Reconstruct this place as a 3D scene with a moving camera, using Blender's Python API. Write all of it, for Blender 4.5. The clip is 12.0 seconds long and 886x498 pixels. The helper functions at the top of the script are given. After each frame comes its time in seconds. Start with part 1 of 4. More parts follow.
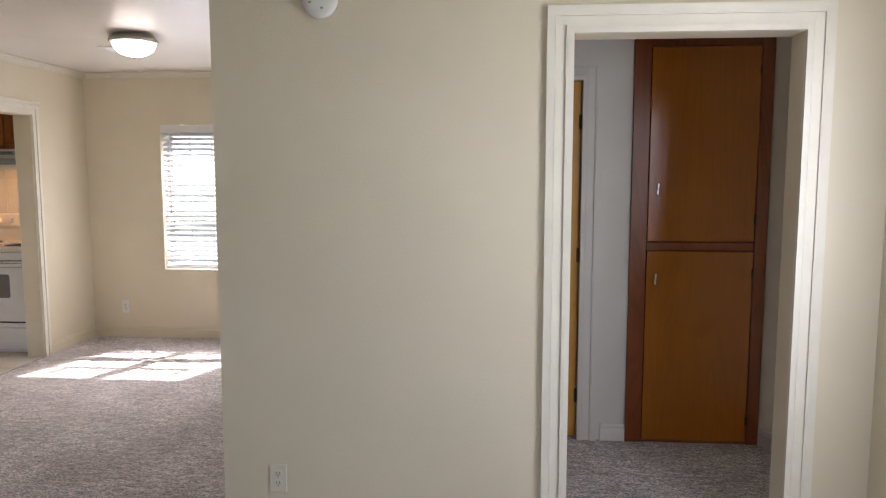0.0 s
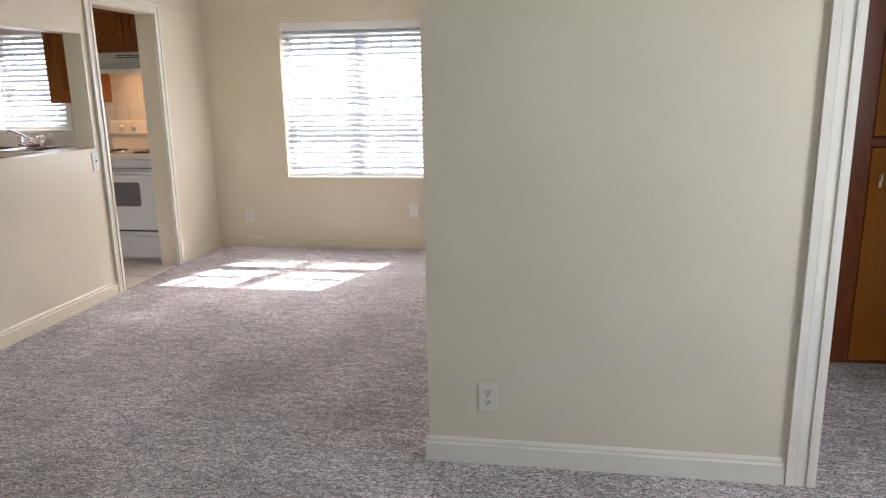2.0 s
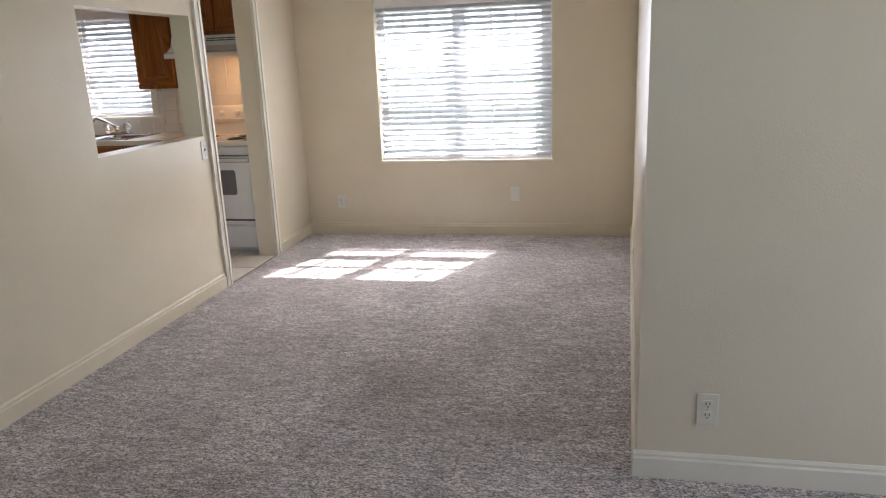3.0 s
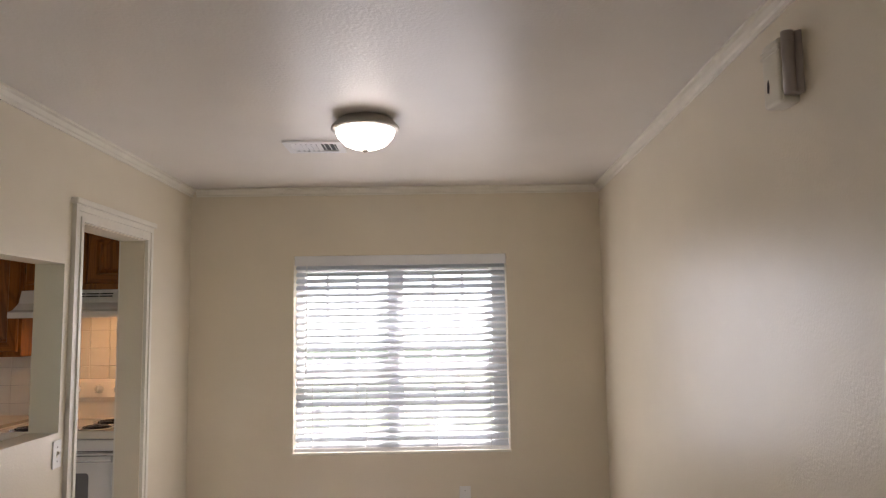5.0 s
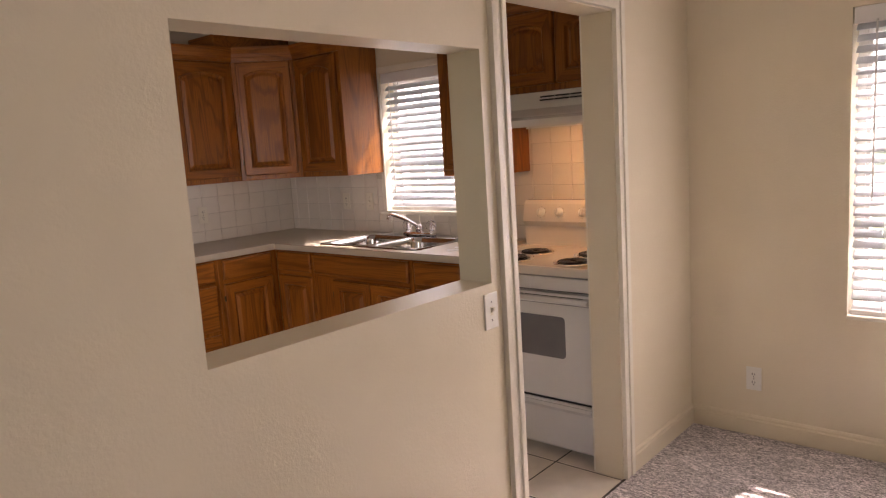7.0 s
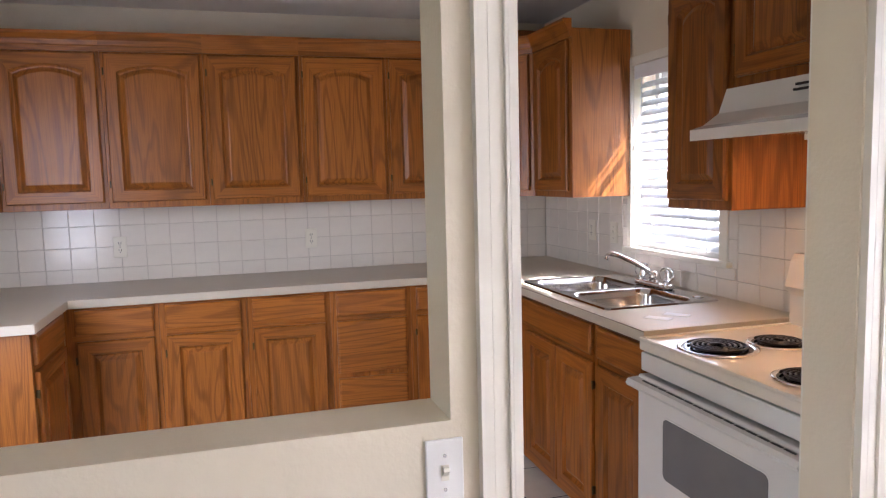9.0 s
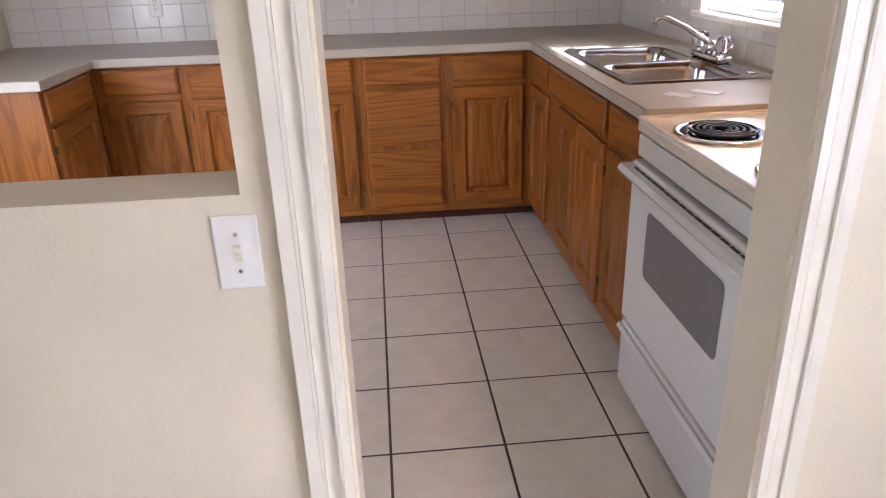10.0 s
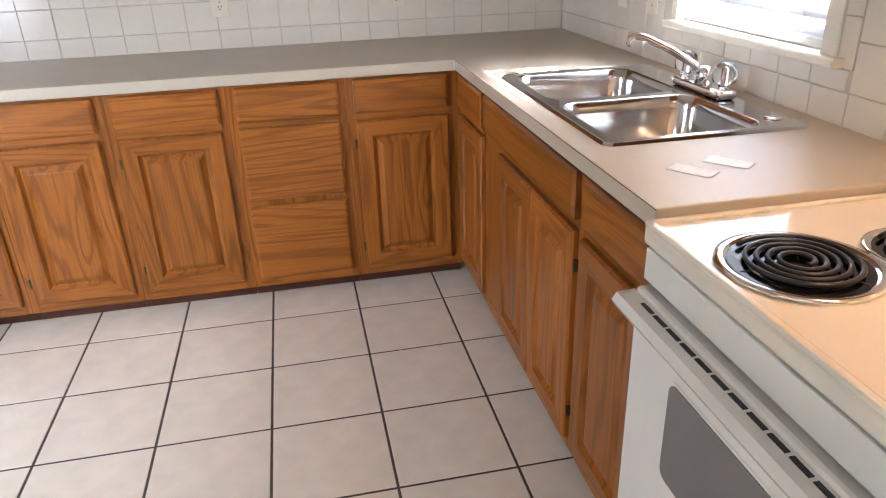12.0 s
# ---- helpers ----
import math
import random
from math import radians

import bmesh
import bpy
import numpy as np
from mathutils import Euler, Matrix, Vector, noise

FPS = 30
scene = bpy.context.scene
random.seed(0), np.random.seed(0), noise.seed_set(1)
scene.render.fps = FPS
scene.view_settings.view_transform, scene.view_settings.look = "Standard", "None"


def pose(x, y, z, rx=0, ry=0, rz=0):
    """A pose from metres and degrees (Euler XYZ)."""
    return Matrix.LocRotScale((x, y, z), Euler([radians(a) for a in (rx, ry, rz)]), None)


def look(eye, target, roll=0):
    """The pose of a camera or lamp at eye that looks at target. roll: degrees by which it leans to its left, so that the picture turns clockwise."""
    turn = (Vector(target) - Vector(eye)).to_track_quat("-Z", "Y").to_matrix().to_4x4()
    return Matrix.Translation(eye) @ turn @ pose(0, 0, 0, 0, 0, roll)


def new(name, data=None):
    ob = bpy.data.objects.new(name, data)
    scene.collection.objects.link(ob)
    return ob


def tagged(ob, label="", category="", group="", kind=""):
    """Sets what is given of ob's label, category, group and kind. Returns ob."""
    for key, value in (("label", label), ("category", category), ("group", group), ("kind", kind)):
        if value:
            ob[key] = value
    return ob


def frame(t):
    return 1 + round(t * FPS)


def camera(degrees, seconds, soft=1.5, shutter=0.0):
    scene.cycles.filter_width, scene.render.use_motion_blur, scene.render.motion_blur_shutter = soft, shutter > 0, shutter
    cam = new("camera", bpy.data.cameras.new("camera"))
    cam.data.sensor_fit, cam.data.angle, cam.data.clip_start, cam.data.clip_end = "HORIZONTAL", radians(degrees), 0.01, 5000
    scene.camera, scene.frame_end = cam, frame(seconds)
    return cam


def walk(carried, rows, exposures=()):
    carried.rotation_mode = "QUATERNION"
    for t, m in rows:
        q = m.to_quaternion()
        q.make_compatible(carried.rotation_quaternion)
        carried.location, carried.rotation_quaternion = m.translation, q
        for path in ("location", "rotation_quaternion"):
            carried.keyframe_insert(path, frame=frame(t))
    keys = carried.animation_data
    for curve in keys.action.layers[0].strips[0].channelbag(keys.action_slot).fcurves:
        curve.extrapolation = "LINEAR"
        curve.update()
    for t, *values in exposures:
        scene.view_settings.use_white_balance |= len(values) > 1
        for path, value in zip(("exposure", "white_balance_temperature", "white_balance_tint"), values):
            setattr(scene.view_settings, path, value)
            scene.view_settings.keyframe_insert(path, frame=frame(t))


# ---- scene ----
cam = camera(63.9, 12.0, soft=1.2)
PATH = [
    (0, (-0.061, 0.013, 1.495), (-0.21, 1.996, 1.286), 0.0),
    (0.5, (-0.11, 0.01, 1.472), (-0.09, 1.994, 1.218), 0.7),
    (1, (-0.21, 0.034, 1.429), (-0.222, 2.007, 1.105), 1.2),
    (1.5, (-0.403, 0.177, 1.404), (-0.567, 2.13, 1.005), 0.7),
    (2, (-0.676, 0.286, 1.402), (-1.005, 2.207, 0.952), -1.0),
    (2.5, (-1.047, 0.287, 1.442), (-1.444, 2.185, 0.95), -2.0),
    (2.7, (-1.165, 0.325, 1.438), (-1.578, 2.214, 0.927), -2.4),
    (4.3, (-1.948, 1.028, 1.428), (-2.087, 2.995, 1.094), -1.2),
    (4.5, (-2.024, 1.119, 1.464), (-2.085, 3.11, 1.292), -1.1),
    (5, (-2.137, 1.456, 1.488), (-2.108, 3.445, 1.688), -0.9),
    (5.5, (-2.231, 1.799, 1.496), (-2.236, 3.794, 1.644), 0.3),
    (6, (-2.415, 2.176, 1.463), (-2.616, 4.156, 1.267), -0.0),
    (6.5, (-2.455, 2.509, 1.42), (-3.158, 4.349, 1.072), -2.5),
    (7, (-2.398, 2.829, 1.477), (-3.703, 4.317, 1.19), -3.6),
    (7.5, (-2.446, 3.191, 1.472), (-4.0, 4.427, 1.238), -2.2),
    (7.7, (-2.468, 3.348, 1.498), (-4.094, 4.498, 1.318), -1.9),
    (9.3, (-2.682, 4.464, 1.422), (-4.613, 4.861, 1.085), -1.6),
    (9.5, (-2.707, 4.575, 1.407), (-4.624, 4.881, 0.928), -1.8),
    (10, (-2.765, 4.831, 1.355), (-4.598, 4.982, 0.569), -1.8),
    (10.5, (-2.913, 4.954, 1.321), (-4.682, 5.036, 0.392), -1.2),
    (11, (-3.202, 4.976, 1.346), (-4.963, 5.047, 0.401), -1.1),
    (11.5, (-3.421, 4.999, 1.356), (-5.199, 5.146, 0.453), -1.1),
    (12, (-3.642, 4.987, 1.378), (-5.425, 5.34, 0.543), -1.9),
]
# the film's camera opens up and warms its picture on the way
EXPOSURES = [(0.0, 3.1, 6500, 20), (1.0, 3.4, 6300, 20), (2.5, 3.1, 6200, 18), (4.5, 2.65, 6200, 18), (5.0, 2.6, 6600, 22), (5.5, 2.6, 6700, 22), (6.0, 2.4, 7100, 26), (6.5, 2.0, 7300, 31), (7.0, 2.75, 7500, 33), (7.5, 3.3, 5900, 21), (9.5, 3.5, 5900, 24), (10.5, 3.45, 5700, 23), (11.5, 3.8, 5800, 18), (12.0, 4.05, 5900, 16)]
walk(cam, [(t, look(eye, target, roll)) for t, eye, target, roll in PATH], EXPOSURES)

# ---------------- world, sun, lamps ----------------
SUN = Vector((-0.335, -0.83, -1.0)).normalized()
world = bpy.data.worlds.new("sky_world")
scene.world = world
world.use_nodes = True
wn = world.node_tree.nodes
sky = wn.new("ShaderNodeTexSky")
sky.sky_type, sky.sun_disc = "NISHITA", False
sky.sun_elevation = math.asin(-SUN.z)
sky.sun_rotation = math.atan2(-SUN.x, -SUN.y)
world.node_tree.links.new(sky.outputs[0], wn["Background"].inputs[0])
wn["Background"].inputs[1].default_value = 0.07


def lamp(name, kind, m, energy, color=(1, 1, 1), **size):
    d = bpy.data.lights.new(name, kind)
    d.energy, d.color = energy, color
    if "angle" in size:
        d.angle = size["angle"]
    if "area" in size:
        d.shape = "RECTANGLE"
        d.size, d.size_y = size["area"]
    if "spread" in size:
        d.spread = size["spread"]
    if "radius" in size:
        d.shadow_soft_size = size["radius"]
    ob = new(name, d)
    ob.matrix_world = m
    return ob


lamp("sun", "SUN", look((0, 20, 20), Vector((0, 20, 20)) + SUN), 3.3, (1.0, 0.97, 0.92), angle=radians(0.53))
# sky light in the openings of the living room and bedroom windows, fill light in two added openings, and the warm bulb
# under the hood
lamp("sky_light_living", "AREA", look((-0.4, -2.19, 1.4), (-0.4, 0, 0.9)), 1.15, (0.84, 0.92, 1.0), area=(2.3, 1.3))
# added fill from an unseen east opening, brightens the partition's right end
lamp("fill_light_east", "AREA", look((1.38, 1.64, 1.4), (0.3, 2.3, 1.2)), 2.5, (0.86, 0.93, 1.0), area=(0.62, 1.2))
lamp("sky_light_dining", "AREA", look((-2.36, 6.225, 1.28), (-2.36, 0, 0.9)), 2.0, (0.95, 0.97, 1.0), area=(1.42, 1.29))
lamp("sky_light_kitchen", "AREA", look((-5.515, 6.215, 1.52), (-5.515, 0, 1.0)), 0.16, (0.95, 0.97, 1.0), area=(0.7, 0.92))
# added fill without a known source, aimed at the west cabinets and floor
lamp("fill_light_kitchen_south", "AREA", look((-4.45, 2.87, 1.3), (-6.6, 4.3, 0.2)), 1.75, (0.9, 0.95, 1.0), area=(0.75, 1.4), spread=radians(115))
lamp("sky_light_bedroom", "AREA", look((2.68, 5.68, 1.32), (2.2, 3, 1.2)), 0.35, (0.93, 0.96, 1.0), area=(1.05, 1.15))
lamp("hood_bulb", "AREA", look((-4.28, 5.9, 1.545), (-4.28, 6.05, 0.9)), 0.22, (1.0, 0.5, 0.16), area=(0.2, 0.1))

# ---------------- materials ----------------
def material(name, color, rough=0.6, metal=0.0, vary=0.06, scale=6.0, bump=0.0, bscale=200.0, fine=0.0, coat=0.0, spec=0.5, second=None, emit=0.0, rvary=0.0):
    """Base colour varied at two scales, fine relief by noise."""
    mat = bpy.data.materials.new(name)
    mat.use_nodes = True
    nt = mat.node_tree
    bs = nt.nodes["Principled BSDF"]
    bs.inputs["Roughness"].default_value = rough
    bs.inputs["Metallic"].default_value = metal
    bs.inputs["Coat Weight"].default_value = coat
    bs.inputs["Specular IOR Level"].default_value = spec
    co = nt.nodes.new("ShaderNodeTexCoord")
    n1 = nt.nodes.new("ShaderNodeTexNoise")
    n1.inputs["Scale"].default_value, n1.inputs["Detail"].default_value = scale, 5
    nt.links.new(co.outputs["Object"], n1.inputs["Vector"])
    mix = nt.nodes.new("ShaderNodeMixRGB")
    a = [max(0, c * (1 - vary * 1.5)) for c in color]
    b = [min(1, c * (1 + vary)) for c in (second or color)]
    mix.inputs[1].default_value, mix.inputs[2].default_value = (*a, 1), (*b, 1)
    ramp = nt.nodes.new("ShaderNodeMapRange")
    ramp.inputs[1].default_value, ramp.inputs[2].default_value = 0.3, 0.7
    nt.links.new(n1.outputs["Fac"], ramp.inputs[0])
    nt.links.new(ramp.outputs[0], mix.inputs[0])
    out = mix.outputs[0]
    if rvary:
        mr = nt.nodes.new("ShaderNodeMapRange")
        mr.inputs[1].default_value, mr.inputs[2].default_value = 0.3, 0.7
        mr.inputs[3].default_value, mr.inputs[4].default_value = rough - rvary, rough + rvary
        nt.links.new(n1.outputs["Fac"], mr.inputs[0])
        nt.links.new(mr.outputs[0], bs.inputs["Roughness"])
    if bump or fine:
        n2 = nt.nodes.new("ShaderNodeTexNoise")
        n2.inputs["Scale"].default_value, n2.inputs["Detail"].default_value = bscale, 3
        nt.links.new(co.outputs["Object"], n2.inputs["Vector"])
        if fine:
            m2 = nt.nodes.new("ShaderNodeMixRGB")
            m2.blend_type = "MULTIPLY"
            m2.inputs[0].default_value = 1
            r2 = nt.nodes.new("ShaderNodeMapRange")
            r2.inputs[1].default_value, r2.inputs[2].default_value = 0.3, 0.7
            r2.inputs[3].default_value, r2.inputs[4].default_value = 1 - fine, 1
            nt.links.new(n2.outputs["Fac"], r2.inputs[0])
            nt.links.new(out, m2.inputs[1])
            nt.links.new(r2.outputs[0], m2.inputs[2])
            out = m2.outputs[0]
        if bump:
            bp = nt.nodes.new("ShaderNodeBump")
            bp.inputs["Strength"].default_value, bp.inputs["Distance"].default_value = bump, 0.004
            nt.links.new(n2.outputs["Fac"], bp.inputs["Height"])
            nt.links.new(bp.outputs[0], bs.inputs["Normal"])
    nt.links.new(out, bs.inputs["Base Color"])
    if emit:
        bs.inputs["Emission Color"].default_value = (1.0, 0.94, 0.84, 1)
        bs.inputs["Emission Strength"].default_value = emit
    return mat


def oak(name, axis, light=(0.355, 0.12, 0.017), dark=(0.085, 0.023, 0.003), rough=0.36):
    """Varnished oak with the grain along one local axis."""
    mat = bpy.data.materials.new(name)
    mat.use_nodes = True
    nt = mat.node_tree
    bs = nt.nodes["Principled BSDF"]
    bs.inputs["Roughness"].default_value = rough
    bs.inputs["Coat Weight"].default_value = 0.07
    bs.inputs["Coat Roughness"].default_value = 0.2
    bs.inputs["Specular IOR Level"].default_value = 0.35
    co = nt.nodes.new("ShaderNodeTexCoord")
    oi = nt.nodes.new("ShaderNodeObjectInfo")
    ad = nt.nodes.new("ShaderNodeVectorMath")
    ad.operation = "MULTIPLY_ADD"
    ad.inputs[1].default_value = (1, 1, 1)
    sc = nt.nodes.new("ShaderNodeVectorMath")
    sc.operation = "SCALE"
    sc.inputs[0].default_value = (13, 7, 17)
    nt.links.new(oi.outputs["Random"], sc.inputs["Scale"])
    nt.links.new(co.outputs["Object"], ad.inputs[0])
    nt.links.new(sc.outputs[0], ad.inputs[2])

    def grain(across, along, detail, dist):
        mp = nt.nodes.new("ShaderNodeMapping")
        mp.inputs["Scale"].default_value = [along if i == axis else across for i in range(3)]
        nt.links.new(ad.outputs[0], mp.inputs[0])
        n = nt.nodes.new("ShaderNodeTexNoise")
        n.inputs["Scale"].default_value, n.inputs["Detail"].default_value, n.inputs["Distortion"].default_value = 1, detail, dist
        nt.links.new(mp.outputs[0], n.inputs["Vector"])
        return n.outputs["Fac"]

    broad, fine = grain(5.5, 0.55, 2.0, 0.7), grain(210, 5, 3, 0.2)
    # cathedral rings out of the broad noise
    ml = nt.nodes.new("ShaderNodeMath")
    ml.operation = "MULTIPLY"
    ml.inputs[1].default_value = 70
    sn = nt.nodes.new("ShaderNodeMath")
    sn.operation = "SINE"
    nt.links.new(broad, ml.inputs[0])
    nt.links.new(ml.outputs[0], sn.inputs[0])
    rg = nt.nodes.new("ShaderNodeMapRange")
    rg.inputs[1].default_value, rg.inputs[2].default_value, rg.inputs[3].default_value, rg.inputs[4].default_value = -1, -0.1, 0.56, 1.0
    nt.links.new(sn.outputs[0], rg.inputs[0])
    rf = nt.nodes.new("ShaderNodeMapRange")
    rf.inputs[1].default_value, rf.inputs[2].default_value, rf.inputs[3].default_value, rf.inputs[4].default_value = 0.36, 0.56, 0.66, 1.0
    nt.links.new(fine, rf.inputs[0])
    both = nt.nodes.new("ShaderNodeMath")
    both.operation = "MULTIPLY"
    nt.links.new(rg.outputs[0], both.inputs[0])
    nt.links.new(rf.outputs[0], both.inputs[1])
    mix = nt.nodes.new("ShaderNodeMixRGB")
    mix.inputs[1].default_value, mix.inputs[2].default_value = (*dark, 1), (*light, 1)
    nt.links.new(both.outputs[0], mix.inputs[0])
    hs = nt.nodes.new("ShaderNodeHueSaturation")
    vr = nt.nodes.new("ShaderNodeMapRange")
    vr.inputs[3].default_value, vr.inputs[4].default_value = 0.85, 1.12
    nt.links.new(oi.outputs["Random"], vr.inputs[0])
    nt.links.new(vr.outputs[0], hs.inputs["Value"])
    nt.links.new(mix.outputs[0], hs.inputs["Color"])
    nt.links.new(hs.outputs[0], bs.inputs["Base Color"])
    bp = nt.nodes.new("ShaderNodeBump")
    bp.inputs["Strength"].default_value, bp.inputs["Distance"].default_value = 0.25, 0.001
    nt.links.new(both.outputs[0], bp.inputs["Height"])
    nt.links.new(bp.outputs[0], bs.inputs["Normal"])
    return mat


def carpet_material():
    mat = material("carpet_pile", (0.57, 0.515, 0.505), 0.95, vary=0.10, scale=2.5, second=(0.64, 0.585, 0.58), spec=0.1)
    nt = mat.node_tree
    bs = nt.nodes["Principled BSDF"]
    old = bs.inputs["Base Color"].links[0].from_socket
    co = nt.nodes.new("ShaderNodeTexCoord")
    mp = nt.nodes.new("ShaderNodeMapping")
    mp.inputs["Scale"].default_value = (70, 135, 110)
    nt.links.new(co.outputs["Object"], mp.inputs[0])
    n = nt.nodes.new("ShaderNodeTexNoise")
    n.inputs["Scale"].default_value, n.inputs["Detail"].default_value, n.inputs["Distortion"].default_value = 1.0, 4, 1.4
    nt.links.new(mp.outputs[0], n.inputs["Vector"])
    mr = nt.nodes.new("ShaderNodeMapRange")
    mr.inputs[1].default_value, mr.inputs[2].default_value, mr.inputs[3].default_value, mr.inputs[4].default_value = 0.40, 0.60, 0.33, 1.72
    nt.links.new(n.outputs["Fac"], mr.inputs[0])
    # trodden clumps of pile
    mp2 = nt.nodes.new("ShaderNodeMapping")
    mp2.inputs["Scale"].default_value = (11, 30, 20)
    nt.links.new(co.outputs["Object"], mp2.inputs[0])
    n2 = nt.nodes.new("ShaderNodeTexNoise")
    n2.inputs["Scale"].default_value, n2.inputs["Detail"].default_value, n2.inputs["Distortion"].default_value = 1.0, 3, 0.8
    nt.links.new(mp2.outputs[0], n2.inputs["Vector"])
    mr2 = nt.nodes.new("ShaderNodeMapRange")
    mr2.inputs[1].default_value, mr2.inputs[2].default_value, mr2.inputs[3].default_value, mr2.inputs[4].default_value = 0.35, 0.62, 0.72, 1.12
    nt.links.new(n2.outputs["Fac"], mr2.inputs[0])
    mm = nt.nodes.new("ShaderNodeMath")
    mm.operation = "MULTIPLY"
    nt.links.new(mr.outputs[0], mm.inputs[0])
    nt.links.new(mr2.outputs[0], mm.inputs[1])
    mx = nt.nodes.new("ShaderNodeVectorMath")
    mx.operation = "SCALE"
    nt.links.new(old, mx.inputs[0])
    nt.links.new(mm.outputs[0], mx.inputs["Scale"])
    nt.links.new(mx.outputs[0], bs.inputs["Base Color"])
    bp = nt.nodes.new("ShaderNodeBump")
    bp.inputs["Strength"].default_value, bp.inputs["Distance"].default_value = 1.0, 0.012
    nt.links.new(n.outputs["Fac"], bp.inputs["Height"])
    nt.links.new(bp.outputs[0], bs.inputs["Normal"])
    bs.inputs["Sheen Weight"].default_value = 0.3
    return mat


def slat_material():
    mat = bpy.data.materials.new("blind_slat_white")
    mat.use_nodes = True
    nt = mat.node_tree
    bs = nt.nodes["Principled BSDF"]
    bs.inputs["Base Color"].default_value = (0.64, 0.68, 0.73, 1)
    bs.inputs["Roughness"].default_value = 0.4
    tr = nt.nodes.new("ShaderNodeBsdfTranslucent")
    tr.inputs[0].default_value = (0.84, 0.86, 0.88, 1)
    mx = nt.nodes.new("ShaderNodeMixShader")
    mx.inputs[0].default_value = 0.03
    nt.links.new(bs.outputs[0], mx.inputs[1])
    nt.links.new(tr.outputs[0], mx.inputs[2])
    nt.links.new(mx.outputs[0], nt.nodes["Material Output"].inputs[0])
    return mat


def glass_material(name, color=(1, 1, 1), rough=0.0):
    mat = bpy.data.materials.new(name)
    mat.use_nodes = True
    bs = mat.node_tree.nodes["Principled BSDF"]
    bs.inputs["Base Color"].default_value = (*color, 1)
    bs.inputs["Transmission Weight"].default_value = 1
    bs.inputs["Roughness"].default_value = rough
    bs.inputs["IOR"].default_value = 1.45
    return mat


WALL = material("cream_wall_paint", (0.75, 0.673, 0.52), 0.33, vary=0.02, scale=2.5, bump=0.2, bscale=115)
CEIL = material("ceiling_paint", (0.77, 0.725, 0.655), 0.38, vary=0.02, scale=2.0, bump=0.3, bscale=70)
TRIM = material("cream_trim_paint", (0.80, 0.76, 0.65), 0.34, vary=0.03, scale=8, bump=0.06, bscale=40)
HALLP = material("hall_wall_paint", (0.68, 0.66, 0.62), 0.5, vary=0.03, scale=3, bump=0.2, bscale=95)
CARPET = carpet_material()
TILE = material("floor_tile_glaze", (0.77, 0.70, 0.60), 0.17, vary=0.05, scale=11, bump=0.03, bscale=30)
GROUT = material("dark_grout", (0.06, 0.05, 0.042), 0.9, vary=0.2, scale=20, bump=0.3)
WTILE = material("white_wall_tile", (0.74, 0.69, 0.60), 0.16, vary=0.03, scale=9)
WGROUT = material("wall_grout", (0.56, 0.51, 0.44), 0.9, vary=0.1)
OAKV, OAKH = oak("oak_upright_grain", 2), oak("oak_cross_grain", 0)
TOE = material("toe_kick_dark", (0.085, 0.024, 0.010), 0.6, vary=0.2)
LAMINATE = material("counter_laminate", (0.53, 0.475, 0.375), 0.40, vary=0.02, scale=4)
ENAMEL = material("white_enamel", (0.80, 0.79, 0.76), 0.14, vary=0.015, coat=0.3)
COOKTOP = material("cooktop_enamel", (0.80, 0.74, 0.64), 0.12, vary=0.02, coat=0.3)
OVENGLASS = material("oven_window_glass", (0.17, 0.17, 0.175), 0.12, vary=0.05, coat=0.4)
BLACK = material("black_gap", (0.012, 0.012, 0.012), 0.5)
BOWL = material("dark_drip_bowl", (0.05, 0.045, 0.045), 0.07, metal=0.9, vary=0.25, scale=25)
COIL = material("burner_coil", (0.02, 0.018, 0.018), 0.32, vary=0.2, metal=0.3)
CHROME = material("chrome", (0.82, 0.82, 0.82), 0.08, metal=1.0, vary=0.02)
STEEL = material("brushed_steel", (0.60, 0.60, 0.61), 0.11, metal=1.0, vary=0.03, scale=30)
NICKEL = material("lamp_pan_metal", (0.52, 0.49, 0.44), 0.4, metal=0.4, vary=0.06)
BRASSD = material("dark_brass", (0.09, 0.065, 0.03), 0.45, metal=0.8, vary=0.2)
PLASTIC = material("white_plastic", (0.80, 0.79, 0.74), 0.35, vary=0.02)
IVORY = material("ivory_plastic", (0.74, 0.70, 0.58), 0.35, vary=0.02)
SLAT = slat_material()
SASH = material("white_window_sash", (0.80, 0.80, 0.79), 0.4, vary=0.02)
GLASS = glass_material("window_glass")
CRYSTAL = glass_material("clear_acrylic", (0.97, 0.98, 1.0), 0.03)
DOME = material("frosted_dome", (0.9, 0.88, 0.82), 0.35, vary=0.02, emit=1.3)
CLOSET = oak("closet_birch_veneer", 2, (0.34, 0.108, 0.009), (0.28, 0.084, 0.006), 0.14)
CLOSETF = oak("closet_stained_frame", 2, (0.24, 0.062, 0.014), (0.15, 0.036, 0.009), 0.28)
AMBER = oak("amber_door_veneer", 2, (0.62, 0.33, 0.07), (0.5, 0.25, 0.05), 0.3)
GREY = material("grey_side_metal", (0.42, 0.37, 0.34), 0.45, vary=0.1)
PAPER = material("white_card", (0.86, 0.86, 0.84), 0.5, vary=0.02)
GRASS = material("lawn", (0.12, 0.15, 0.07), 0.9, vary=0.3, scale=3, bump=0.5, bscale=60)
# emits its own light in place of a daylit distance
BACKGLOW = material("glowing_backdrop", (0.7, 0.72, 0.7), 0.9, vary=0.08, scale=0.15, emit=0.8)
BACKGLOW.node_tree.nodes["Principled BSDF"].inputs["Emission Color"].default_value = (0.9, 0.97, 1.0, 1)

